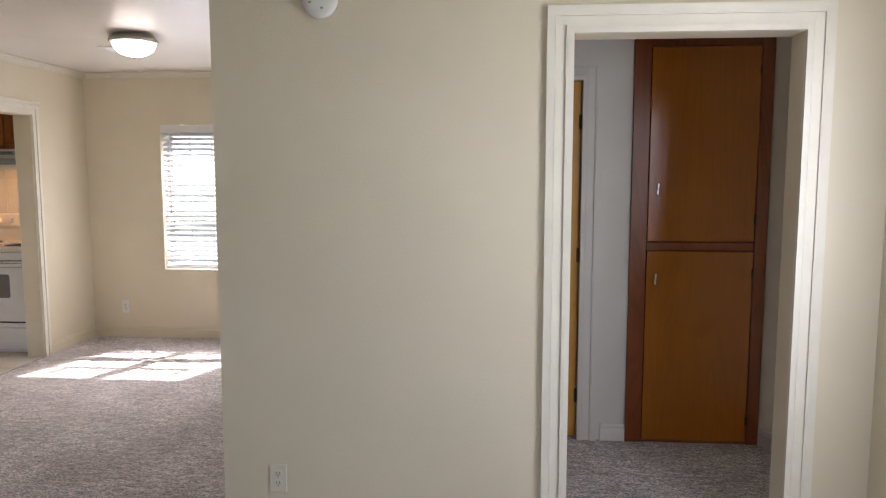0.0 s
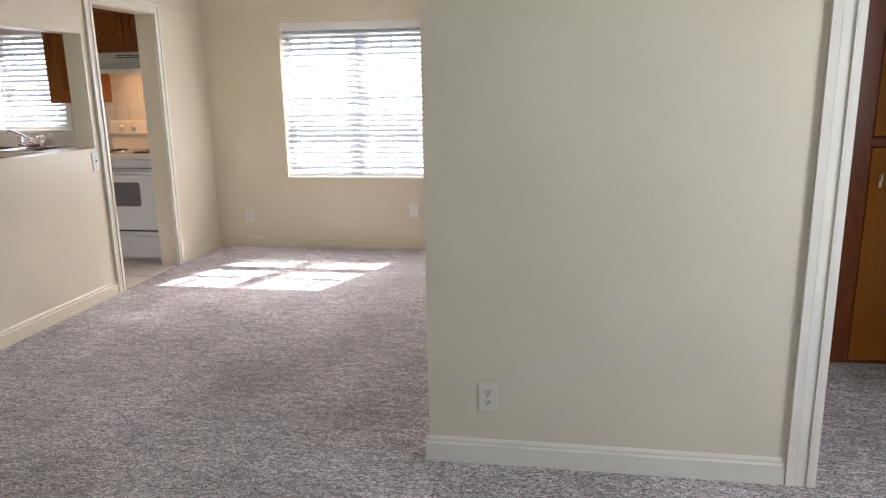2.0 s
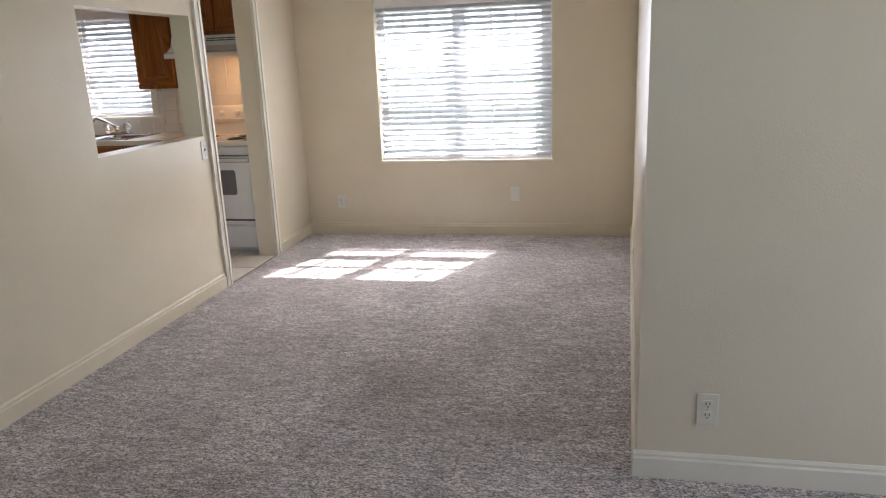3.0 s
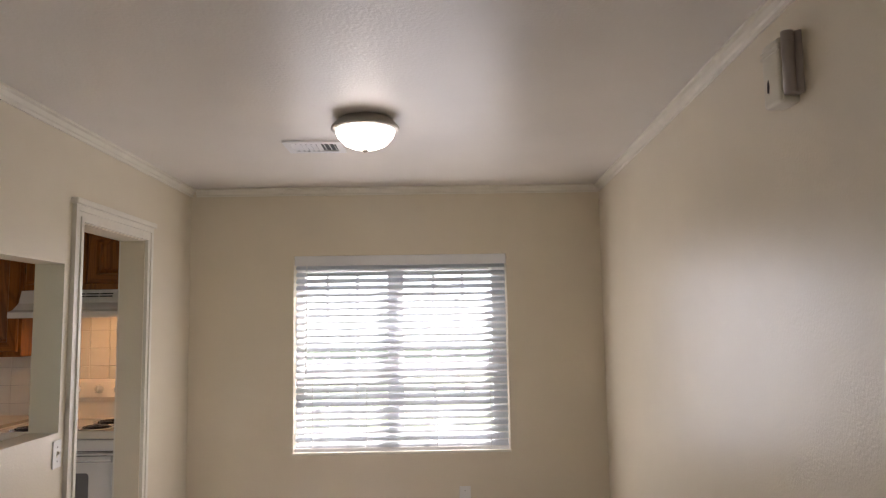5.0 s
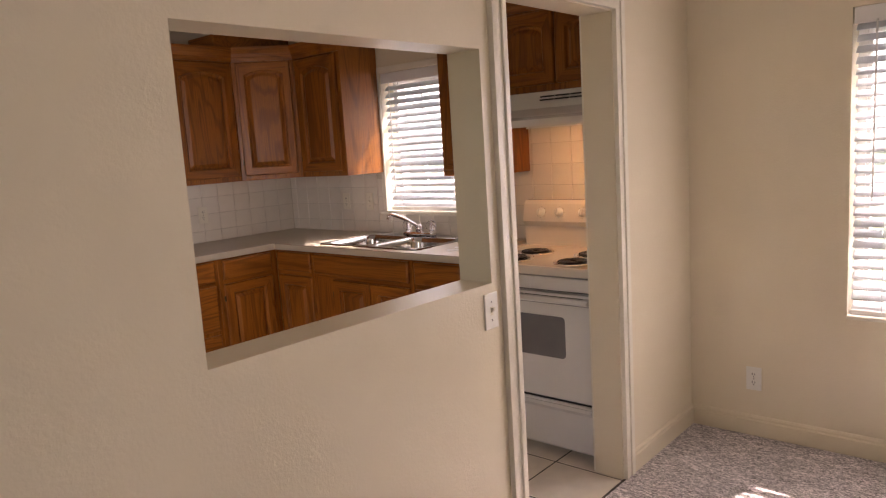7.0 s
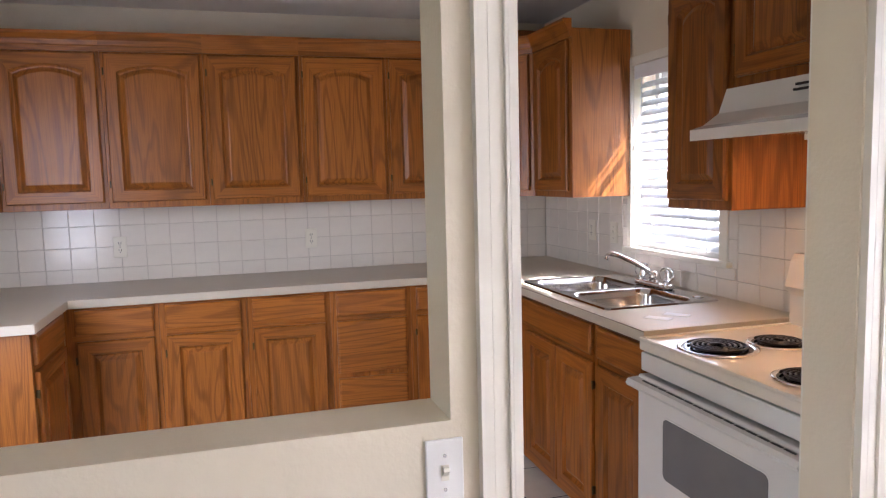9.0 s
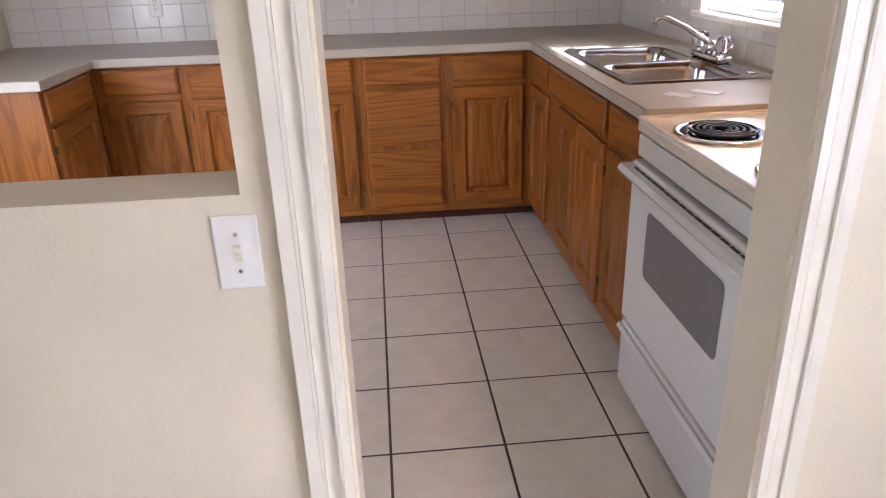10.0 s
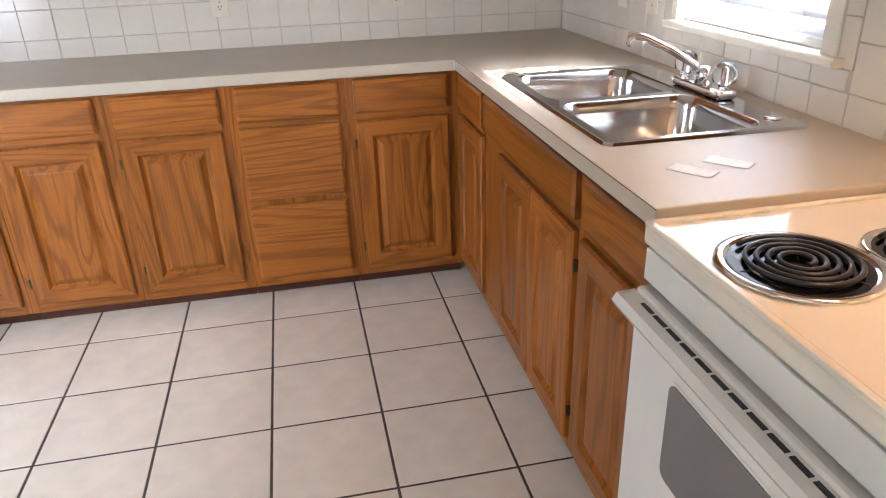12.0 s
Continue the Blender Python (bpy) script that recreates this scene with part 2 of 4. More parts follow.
# ---------------- mesh helpers ----------------
def box(bm, x0, x1, y0, y1, z0, z1, bev=0.0, mat=0, seg=1):
    vs = [bm.verts.new((x, y, z)) for x in (x0, x1) for y in (y0, y1) for z in (z0, z1)]
    fs = [bm.faces.new([vs[i] for i in q]) for q in ((0, 1, 3, 2), (4, 6, 7, 5), (0, 4, 5, 1), (2, 3, 7, 6), (0, 2, 6, 4), (1, 5, 7, 3))]
    for f in fs:
        f.material_index = mat
    if bev:
        es = {e for f in fs for e in f.edges}
        bmesh.ops.bevel(bm, geom=list(es), offset=bev, segments=seg, affect="EDGES", profile=0.5, material=mat)


def prism(bm, pts, axis, a, b, mat=0):
    """A polygon of (u, v) pulled from a to b along an axis: 0 gives (w, u, v), 1 gives (u, w, v), 2 gives (u, v, w)."""
    def at(u, v, w):
        return ((w, u, v), (u, w, v), (u, v, w))[axis]
    lo = [bm.verts.new(at(u, v, a)) for u, v in pts]
    hi = [bm.verts.new(at(u, v, b)) for u, v in pts]
    n = len(pts)
    fs = [bm.faces.new(lo), bm.faces.new(hi[::-1])] + [bm.faces.new((lo[i], hi[i], hi[(i + 1) % n], lo[(i + 1) % n])) for i in range(n)]
    for f in fs:
        f.material_index = mat
    return fs


def cells(bm, us, vs, holes, axis, a, b):
    """A slab over a grid of cells with through openings. holes: (u0, u1, v0, v1)."""
    def at(u, v, w):
        return ((w, u, v), (u, w, v), (u, v, w))[axis]
    def solid(i, j):
        if not (0 <= i < len(us) - 1 and 0 <= j < len(vs) - 1):
            return False
        u, v = (us[i] + us[i + 1]) / 2, (vs[j] + vs[j + 1]) / 2
        return not any(h[0] < u < h[1] and h[2] < v < h[3] for h in holes)
    memo = {}
    def vert(i, j, k):
        if (i, j, k) not in memo:
            memo[i, j, k] = bm.verts.new(at(us[i], vs[j], (a, b)[k]))
        return memo[i, j, k]
    for i in range(len(us) - 1):
        for j in range(len(vs) - 1):
            if not solid(i, j):
                continue
            for k in (0, 1):
                bm.faces.new([vert(*p, k) for p in ((i, j), (i + 1, j), (i + 1, j + 1), (i, j + 1))])
            for (di, dj), (p, q) in (((-1, 0), ((i, j), (i, j + 1))), ((1, 0), ((i + 1, j), (i + 1, j + 1))), ((0, -1), ((i, j), (i + 1, j))), ((0, 1), ((i, j + 1), (i + 1, j + 1)))):
                if not solid(i + di, j + dj):
                    bm.faces.new([vert(*p, 0), vert(*q, 0), vert(*q, 1), vert(*p, 1)])


def lathe(bm, prof, n=32, mat=0, center=(0, 0, 0)):
    rings = []
    for r, z in prof:
        rings.append([bm.verts.new((center[0] + r * math.cos(2 * math.pi * i / n), center[1] + r * math.sin(2 * math.pi * i / n), center[2] + z)) for i in range(n)])
    for p, q in zip(rings, rings[1:]):
        for i in range(n):
            f = bm.faces.new((p[i], p[(i + 1) % n], q[(i + 1) % n], q[i]))
            f.smooth, f.material_index = True, mat
    for ring in (rings[0], rings[-1]):
        f = bm.faces.new(ring)
        f.material_index = mat


def tube(bm, pts, r, n=8, mat=0):
    pts = [Vector(p) for p in pts]
    rings = []
    for i, p in enumerate(pts):
        d = (pts[min(i + 1, len(pts) - 1)] - pts[max(i - 1, 0)]).normalized()
        u = d.cross(Vector((0, 0, 1)) if abs(d.z) < 0.95 else Vector((1, 0, 0))).normalized()
        v = d.cross(u)
        rings.append([bm.verts.new(p + r * (math.cos(2 * math.pi * k / n) * u + math.sin(2 * math.pi * k / n) * v)) for k in range(n)])
    for p, q in zip(rings, rings[1:]):
        for k in range(n):
            f = bm.faces.new((p[k], p[(k + 1) % n], q[(k + 1) % n], q[k]))
            f.smooth, f.material_index = True, mat
    bm.faces.new(rings[0])
    bm.faces.new(rings[-1])


def mesh(name, build, *mats):
    bm = bmesh.new()
    build(bm)
    bmesh.ops.recalc_face_normals(bm, faces=bm.faces)
    me = bpy.data.meshes.new(name)
    bm.to_mesh(me)
    bm.free()
    for m in mats:
        me.materials.append(m)
    return me


def part(parent, name, build, *mats, m=None, label=""):
    ob = new(name, build if isinstance(build, bpy.types.Mesh) else mesh(name, build, *mats))
    ob.parent = parent
    if m is not None:
        ob.matrix_basis = m
    return tagged(ob, label)


def thing(name, label, category, m=None, group="", kind=""):
    ob = new(name)
    ob.empty_display_size = 0.1
    if m is not None:
        ob.matrix_basis = m
    return tagged(ob, label, category, group, kind)


def solid(name, build, mat, label, category, kind="structure"):
    return tagged(new(name, mesh(name, build, *(mat if isinstance(mat, tuple) else (mat,)))), label, category, "", kind)


# ---------------- large structure ----------------
WX, KX = -3.77, -3.90          # faces of the wall between dining room and kitchen
NY, PY, CZ = 6.245, 2.73, 2.40  # window wall, partition face, ceiling
HY = 3.96                       # back wall of the hall
SY, LX = -2.2, 1.36             # living room south and east walls
KW, KS = -6.92, 2.88            # kitchen west and south walls
DW = (-3.075, -1.64, 0.63, 1.935)   # dining window opening
KWIN = (-5.86, -5.17, 1.06, 1.975)  # kitchen window opening
DOOR = (4.745, 5.487, -0.1, 1.968)    # doorway to the kitchen
PASS = (3.60, 4.62, 1.03, 1.765)    # pass-through
HALL = (0.22, 1.045, -0.1, 2.01)    # opening to the hall

solid("wall_north", lambda b: cells(b, [-7.1, KWIN[0], KWIN[1], DW[0], DW[1], -0.8], [-0.1, DW[2], KWIN[2], DW[3], KWIN[3], CZ], [DW, KWIN], 1, NY, NY + 0.2), WALL, "cream painted wall with two windows", "wall")
solid("wall_west", lambda b: cells(b, [SY, PASS[0], PASS[1], DOOR[0], DOOR[1], NY - 0.001], [-0.1, 0, PASS[2], PASS[3], DOOR[3], CZ], [PASS, DOOR], 0, KX, WX), WALL, "cream wall with pass-through and doorway to kitchen", "wall")
# the dining room's east wall runs slightly askew
EA, EB = (-0.995, NY), (-1.16, PY)
solid("wall_east", lambda b: prism(b, [EA, (EA[0] + 0.13, NY), (-1.01, PY + 0.121), (-1.1543, PY + 0.121)], 2, -0.1, CZ), WALL, "cream painted dining room wall", "wall")
solid("wall_partition", lambda b: cells(b, [-1.16, HALL[0], HALL[1], LX + 0.1], [-0.1, HALL[3], CZ], [HALL], 1, PY, PY + 0.12), WALL, "cream partition wall with opening to hall", "wall")
# the east opening is added out of view to hold the fill lamp
SWIN, EFILL = (-1.6, 0.8, 0.75, 2.05), (1.18, 2.06, 0.77, 2.03)
solid("wall_south", lambda b: cells(b, [-3.95, SWIN[0], SWIN[1], LX + 0.15], [-0.1, SWIN[2], SWIN[3], CZ], [SWIN], 1, SY - 0.15, SY), WALL, "cream living room wall with wide window", "wall")
solid("wall_living_east", lambda b: cells(b, [SY, EFILL[0], EFILL[1], PY - 0.001], [-0.1, EFILL[2], EFILL[3], CZ], [EFILL], 0, LX, LX + 0.12), WALL, "cream living room side wall with added unseen opening", "wall")
solid("wall_kitchen_west", lambda b: box(b, KW - 0.15, KW, KS - 0.15, NY - 0.001, -0.1, CZ), WALL, "cream kitchen wall behind tile", "wall")
# unseen opening made up for the kitchen fill lamp
KSFILL = (-4.85, -4.05, 0.4, 2.05)
solid("wall_kitchen_south", lambda b: cells(b, [KW, KSFILL[0], KSFILL[1], KX - 0.001], [-0.1, KSFILL[2], KSFILL[3], CZ], [KSFILL], 1, KS - 0.12, KS), WALL, "cream kitchen wall with added unseen opening", "wall")
solid("wall_hall_back", lambda b: cells(b, [-0.86, -0.38, 0.40, 0.668, 1.395, 1.5], [-0.1, 2.0, 2.23, CZ], [(-0.38, 0.40, -0.1, 2.0), (0.668, 1.395, -0.1, 2.23)], 1, HY, HY + 0.12), HALLP, "pale grey painted hall wall", "wall")
solid("wall_hall_end", lambda b: box(b, -0.98, -0.86, 2.86, 5.2, -0.1, CZ), HALLP, "pale hall end wall", "wall")
solid("wall_hall_angle", lambda b: prism(b, [(1.40, HY - 0.002), (1.47, HY - 0.002), (1.62, 3.70), (1.53, 3.66)], 2, -0.1, CZ), TRIM, "short angled wall beside the closet", "wall")
BWIN = (2.15, 3.2, 0.75, 1.9)
solid("wall_bedroom_back", lambda b: cells(b, [1.6, BWIN[0], BWIN[1], 3.6], [-0.1, BWIN[2], BWIN[3], CZ], [BWIN], 1, 5.6, 5.72), HALLP, "pale bedroom wall with window", "wall")
solid("wall_bedroom_west", lambda b: box(b, 1.5, 1.6, HY + 0.001, 5.72, -0.1, CZ), HALLP, "pale bedroom wall", "wall")
solid("wall_bedroom_east", lambda b: box(b, 3.6, 3.72, PY, 5.72, -0.1, CZ), HALLP, "pale bedroom wall", "wall")
solid("wall_bedroom_near", lambda b: box(b, LX + 0.1, 3.6, PY + 0.001, PY + 0.119, -0.1, CZ), HALLP, "pale bedroom wall", "wall")
solid("wall_hall_room_back", lambda b: box(b, -0.86, 1.499, 5.0, 5.1, -0.1, CZ), HALLP, "plain wall behind the hall", "wall")
solid("ceiling", lambda b: (box(b, -7.1, 3.72, SY - 0.15, NY + 0.2, CZ, CZ + 0.12)), CEIL, "white painted ceiling with soft sheen", "ceiling")
solid("floor", lambda b: (cells(b, [WX + 0.012, 3.72], [SY - 0.15, NY], [], 2, -0.08, 0.0)), CARPET, "taupe grey cut pile carpet", "carpet")
solid("floor_kitchen", lambda b: box(b, KW, WX + 0.012, KS, NY, -0.08, -0.0016), GROUT, "kitchen floor bed with dark grout", "tile floor")

# outdoors
solid("ground", lambda b: box(b, -400, 400, -400, 400, -0.6, -0.35), GRASS, "mown lawn around the house", "lawn")


# pale glowing sheet added beyond the north windows, so the panes show white
solid("backdrop", lambda b: box(b, -60, 50, 58, 58.2, -0.35, 32), BACKGLOW, "glowing pale sheet standing in for the bright outdoors", "backdrop")


def casing(bm, u0, u1, top, w, out, axis, face, flip, legs=(True, True), sill=0.0):
    """Fluted door casing round an opening; out: how far it stands proud of the face."""
    prof = ((0.0, 0.7), (0.22, 1.0), (0.30, 0.62), (0.62, 0.62), (0.70, 1.0), (1.0, 0.8))
    for (a, ha), (c, hc) in zip(prof, prof[1:]):
        h = max(ha, hc) * out
        f0, f1 = sorted((face, face + flip * h))
        e = 0.0005
        for side, on in zip((0, 1), legs):
            if on:
                p, q = (u0 - c * w, u0 - a * w) if side == 0 else (u1 + a * w, u1 + c * w)
                lo, hi = sill, top + c * w
                if axis == 0:
                    box(bm, f0, f1, p + e, q, lo, hi)
                else:
                    box(bm, p + e, q, f0, f1, lo, hi)
        if axis == 0:
            box(bm, f0, f1, u0 - a * w, u1 + a * w, top + a * w + e, top + c * w)
        else:
            box(bm, u0 - a * w, u1 + a * w, f0, f1, top + a * w + e, top + c * w)


solid("trim_kitchen_door", lambda b: (casing(b, DOOR[0], DOOR[1], DOOR[3], 0.076, 0.02, 0, WX, 1), box(b, WX, WX + 0.034, DOOR[0] - 0.092, DOOR[1] + 0.092, DOOR[3] + 0.0765, DOOR[3] + 0.104, 0.004)), TRIM, "cream fluted casing round kitchen doorway", "door casing")
solid("trim_kitchen_inside", lambda b: casing(b, DOOR[0], DOOR[1], DOOR[3], 0.06, 0.014, 0, KX, -1), TRIM, "cream casing on the kitchen side", "door casing")
solid("trim_hall_opening", lambda b: casing(b, HALL[0], HALL[1], HALL[3], 0.10, 0.02, 1, PY, -1), TRIM, "cream fluted casing round hall opening", "door casing")
solid("trim_hall_door", lambda b: casing(b, -0.38, 0.40, 2.0, 0.11, 0.02, 1, HY, -1), HALLP, "painted casing round hall door", "door casing")


def jamb_lining(b):
    for y in (DOOR[0], DOOR[1]):
        s = 1 if y == DOOR[0] else -1
        a, c = sorted((y, y + s * 0.006))
        box(b, KX - 0.002, WX + 0.002, a, c, 0, DOOR[3])
    box(b, KX - 0.002, WX + 0.002, DOOR[0], DOOR[1], DOOR[3] - 0.006, DOOR[3])


solid("trim_kitchen_jamb", jamb_lining, WALL, "painted jamb lining of kitchen doorway", "door jamb")


def bb(bm, p, q, h=0.098, t=0.015):
    """Baseboard with a stepped top along the line p-q; the board stands on the left side of the line."""
    d = (Vector(q) - Vector(p)).normalized()
    n = Vector((-d.y, d.x))
    P, Q = Vector(p), Vector(q)
    prof = ((0, 0), (t, 0), (t, h * 0.74), (t * 0.55, h * 0.80), (t * 0.62, h * 0.9), (t * 0.3, h), (0, h))
    a = [bm.verts.new((*(P + n * u), v)) for u, v in prof]
    c = [bm.verts.new((*(Q + n * u), v)) for u, v in prof]
    k = len(prof)
    bm.faces.new(a), bm.faces.new(c[::-1])
    for i in range(k):
        bm.faces.new((a[i], c[i], c[(i + 1) % k], a[(i + 1) % k]))


solid("baseboard", lambda b: (bb(b, (WX, DOOR[0] - 0.077), (WX, SY)), bb(b, (WX, NY), (WX, DOOR[1] + 0.077))), WALL, "cream painted baseboard on the pass-through wall", "baseboard")
solid("baseboard_north", lambda b: bb(b, (-1.0, NY), (WX + 0.016, NY)), WALL, "cream painted baseboard under the window", "baseboard")
solid("baseboard_east", lambda b: bb(b, (EB[0], PY), (EA[0] - 0.001, NY - 0.016)), WALL, "cream painted baseboard along the dining wall", "baseboard")
solid("baseboard_partition", lambda b: (bb(b, (HALL[0] - 0.101, PY), (EB[0] - 0.012, PY)), bb(b, (LX, PY), (HALL[1] + 0.101, PY))), TRIM, "white painted baseboard on the partition", "baseboard")
solid("baseboard_hall", lambda b: (bb(b, (0.667, HY), (0.531, HY)), bb(b, (1.53, 3.66), (1.402, HY - 0.004))), HALLP, "painted hall baseboard", "baseboard")


def crown(bm, p, q, s=0.035):
    d = (Vector(q) - Vector(p)).normalized()
    n = Vector((-d.y, d.x))
    P, Q = Vector(p), Vector(q)
    prof = ((0, 0), (s, 0), (s, -0.3 * s), (0.65 * s, -0.45 * s), (0.45 * s, -0.95 * s), (0.25 * s, -1.1 * s), (0.25 * s, -1.5 * s), (0, -1.5 * s))
    a = [bm.verts.new((*(P + n * u), CZ - 0.001 + v)) for u, v in prof]
    c = [bm.verts.new((*(Q + n * u), CZ - 0.001 + v)) for u, v in prof]
    k = len(prof)
    bm.faces.new(a), bm.faces.new(c[::-1])
    for i in range(k):
        bm.faces.new((a[i], c[i], c[(i + 1) % k], a[(i + 1) % k]))


solid("trim_crown", lambda b: (crown(b, (WX, NY), (WX, SY)), crown(b, (-1.0, NY), (WX + 0.036, NY)), crown(b, EB, (EA[0], NY - 0.036)), crown(b, (LX, PY), EB)), TRIM, "cream crown moulding round the ceiling", "moulding")

# ---------------- windows and blinds ----------------
def window(name, op, mull, vert_bars, horiz, label, y=NY + 0.155):
    """Double-hung sashes with divided lights: mull: (x0, x1) of the post, horiz: (bar, rail low, rail high, bar)."""
    x0, x1, z0, z1 = op
    w = thing(name, label, "window", kind="structure")
    def outer(b):
        cells(b, [x0, x0 + 0.035, x1 - 0.035, x1], [z0, z0 + 0.035, z1 - 0.035, z1], [(x0 + 0.035, x1 - 0.035, z0 + 0.035, z1 - 0.035)], 1, y - 0.03, y + 0.045)
    part(w, "frame", outer, SASH)
    def sash(b):
        for a, c in mull:
            box(b, a, c, y - 0.028, y + 0.04, z0 + 0.035, z1 - 0.035, 0.003)
        box(b, x0 + 0.035, x1 - 0.035, y - 0.02, y + 0.02, horiz[1], horiz[2], 0.003)
        box(b, x0 + 0.035, x1 - 0.035, y - 0.02, y + 0.02, z0 + 0.035, z0 + 0.10, 0.003)
        box(b, x0 + 0.035, x1 - 0.035, y - 0.02, y + 0.02, z1 - 0.10, z1 - 0.035, 0.003)
        for h in (horiz[0], horiz[3]):
            box(b, x0 + 0.035, x1 - 0.035, y - 0.012, y + 0.012, h - 0.011, h + 0.011, 0.003)
        for v in vert_bars:
            box(b, v - 0.011, v + 0.011, y - 0.0125, y + 0.0125, z0 + 0.1, z1 - 0.1, 0.003)
    part(w, "sash", sash, SASH)
    g = part(w, "pane", lambda b: box(b, x0 + 0.03, x1 - 0.03, y - 0.003, y + 0.003, z0 + 0.03, z1 - 0.03), GLASS)
    g.visible_shadow = False
    return w


window("window_1", DW, [(-2.452, -2.344), (-3.04, -3.02), (-1.735, -1.675)], (-2.868, -2.662, -2.137, -1.935), (0.875, 1.10, 1.195, 1.465), "white double-hung window pair with divided lights")
window("window_2", KWIN, [], (-5.63, -5.40), (1.29, 1.49, 1.55, 1.76), "white kitchen window with divided lights")


def blinds(op, tilt, label, y=NY + 0.045, pitch=0.0455):
    x0, x1, z0, z1 = op
    w = thing("window_blind", label, "blinds", pose((x0 + x1) / 2, y, z0))
    h, half = z1 - z0, (x1 - x0) / 2 - 0.006
    part(w, "valance", lambda b: (box(b, -half, half, -0.047, -0.037, h - 0.068, h - 0.002, 0.003), box(b, -half, half, -0.03, 0.028, h - 0.045, h - 0.004, 0.002)), SASH)
    part(w, "bottom_rail", lambda b: box(b, -half, half, -0.026, 0.026, 0.004, 0.030, 0.004), SASH)
    def one(b):
        n = 4
        prof = [(-0.0245 + 0.049 * i / n, 0.0035 * (1 - (2 * i / n - 1) ** 2)) for i in range(n + 1)]
        pts = prof + [(u, v - 0.0024) for u, v in reversed(prof)]
        prism(b, pts, 0, -half + 0.004, half - 0.004)
    slat = mesh("slat", one, SLAT)
    z = 0.045
    k = 0
    while z < h - 0.075:
        part(w, "slat", slat, m=pose(random.uniform(-0.001, 0.001), 0, z, tilt + random.uniform(-1.5, 1.5)))
        z += pitch
        k += 1
    def cords():
        for x in ([-half + 0.12, half - 0.12] + ([-half * 0.33, half * 0.33] if half > 0.5 else [])):
            for yy in (-0.026, 0.026):
                part(w, "cord", lambda b: tube(b, [(x, yy, 0.02), (x, yy, h - 0.05)], 0.0011, 4), SASH)
    cords()
    part(w, "wand", lambda b: (tube(b, [(-half + 0.085, -0.056, h - 0.06), (-half + 0.08, -0.056, h - 0.80)], 0.004, 6)), SASH)
    return w


blinds(DW, 37, "white slatted blinds, tilted half open, in the window")
blinds(KWIN, 43, "white slatted blinds, half open, over the sink")
solid("trim_window_sill", lambda b: box(b, DW[0] - 0.004, DW[1] + 0.004, NY - 0.003, NY + 0.11, DW[2] - 0.012, DW[2] + 0.006, 0.003), TRIM, "thin painted window sill", "sill")

# plain windows behind the camera and in the back rooms
window("window_3", SWIN, [(-0.45, -0.35)], (), (1.1, 1.36, 1.42, 1.7), "white living room window", y=SY - 0.08)

# ---------------- kitchen cabinets ----------------
def outline(w, h, inset, rise, n=8):
    """Panel outline with an arched top edge."""
    x0, x1, z0, z1 = inset, w - inset, inset, h - inset
    top = []
    for i in range(n + 1):
        s = i / n
        top.append((x1 + (x0 - x1) * s, z1 - rise + rise * math.sin(math.pi * s) ** 0.8))
    return [(x0, z0), (x1, z0)] + top


def door_mesh(w, h, rise=0.0, fw=0.058, t=0.02):
    def make(b):
        n = 8
        outer = [(0, 0), (w, 0)] + [(w + (0 - w) * i / n, h) for i in range(n + 1)]
        loops = [
            (outer, 0.0), (outer, -t + 0.007), (inset_box(outer, w, h, 0.006), -t),
            (outline(w, h, fw, rise), -t), (outline(w, h, fw + 0.010, rise), -t + 0.014),
            (outline(w, h, fw + 0.016, rise), -t + 0.0155), (outline(w, h, fw + 0.036, rise), -t + 0.002), (outline(w, h, fw + 0.040, rise), -t + 0.001)]
        rings = [[b.verts.new((u, y, v)) for u, v in pts] for pts, y in loops]
        k = len(rings[0])
        for level, (p, q) in enumerate(zip(rings, rings[1:])):
            for i in range(k):
                f = b.faces.new((p[i], p[(i + 1) % k], q[(i + 1) % k], q[i]))
                # rails run across, stiles and panel upright
                f.material_index = 1 if level == 2 and i not in (1, k - 1) else 0
        b.faces.new(rings[-1])
        b.faces.new(rings[0][::-1])
    return make


def inset_box(pts, w, h, d):
    return [(min(max(u, d), w - d), min(max(v, d), h - d)) for u, v in pts]


def drawer_mesh(w, h, t=0.02):
    def make(b):
        pts = [(0, 0, 0), (0, -t + 0.006, 0), (0.004, -t + 0.003, 1), (0.010, -t, 1)]
        rings = []
        for d, y, _ in pts:
            rings.append([b.verts.new((u, y, v)) for u, v in ((d, d), (w - d, d), (w - d, h - d), (d, h - d))])
        for p, q in zip(rings, rings[1:]):
            for i in range(4):
                b.faces.new((p[i], p[(i + 1) % 4], q[(i + 1) % 4], q[i]))
        b.faces.new(rings[-1])
        b.faces.new(rings[0][::-1])
    return make


def hinge(b):
    box(b, -0.005, 0.004, -0.014, 0.0, -0.016, 0.016, 0.002)
    tube(b, [(-0.003, -0.012, -0.018), (-0.003, -0.012, 0.018)], 0.003, 6)


HINGE = mesh("hinge", hinge, BRASSD)


def add_door(cab, x, z, w, h, rise, side=0):
    d = part(cab, "door", door_mesh(w, h, rise), OAKV, OAKH, m=pose(x, -0.001, z))
    for hz in (0.09, h - 0.09):
        part(d, "hinge", HINGE, m=pose(-0.002 if side == 0 else w + 0.002, 0, hz) if side == 0 else pose(w + 0.002, 0, hz, 0, 0, 0) @ Matrix.Diagonal((-1, 1, 1, 1)))


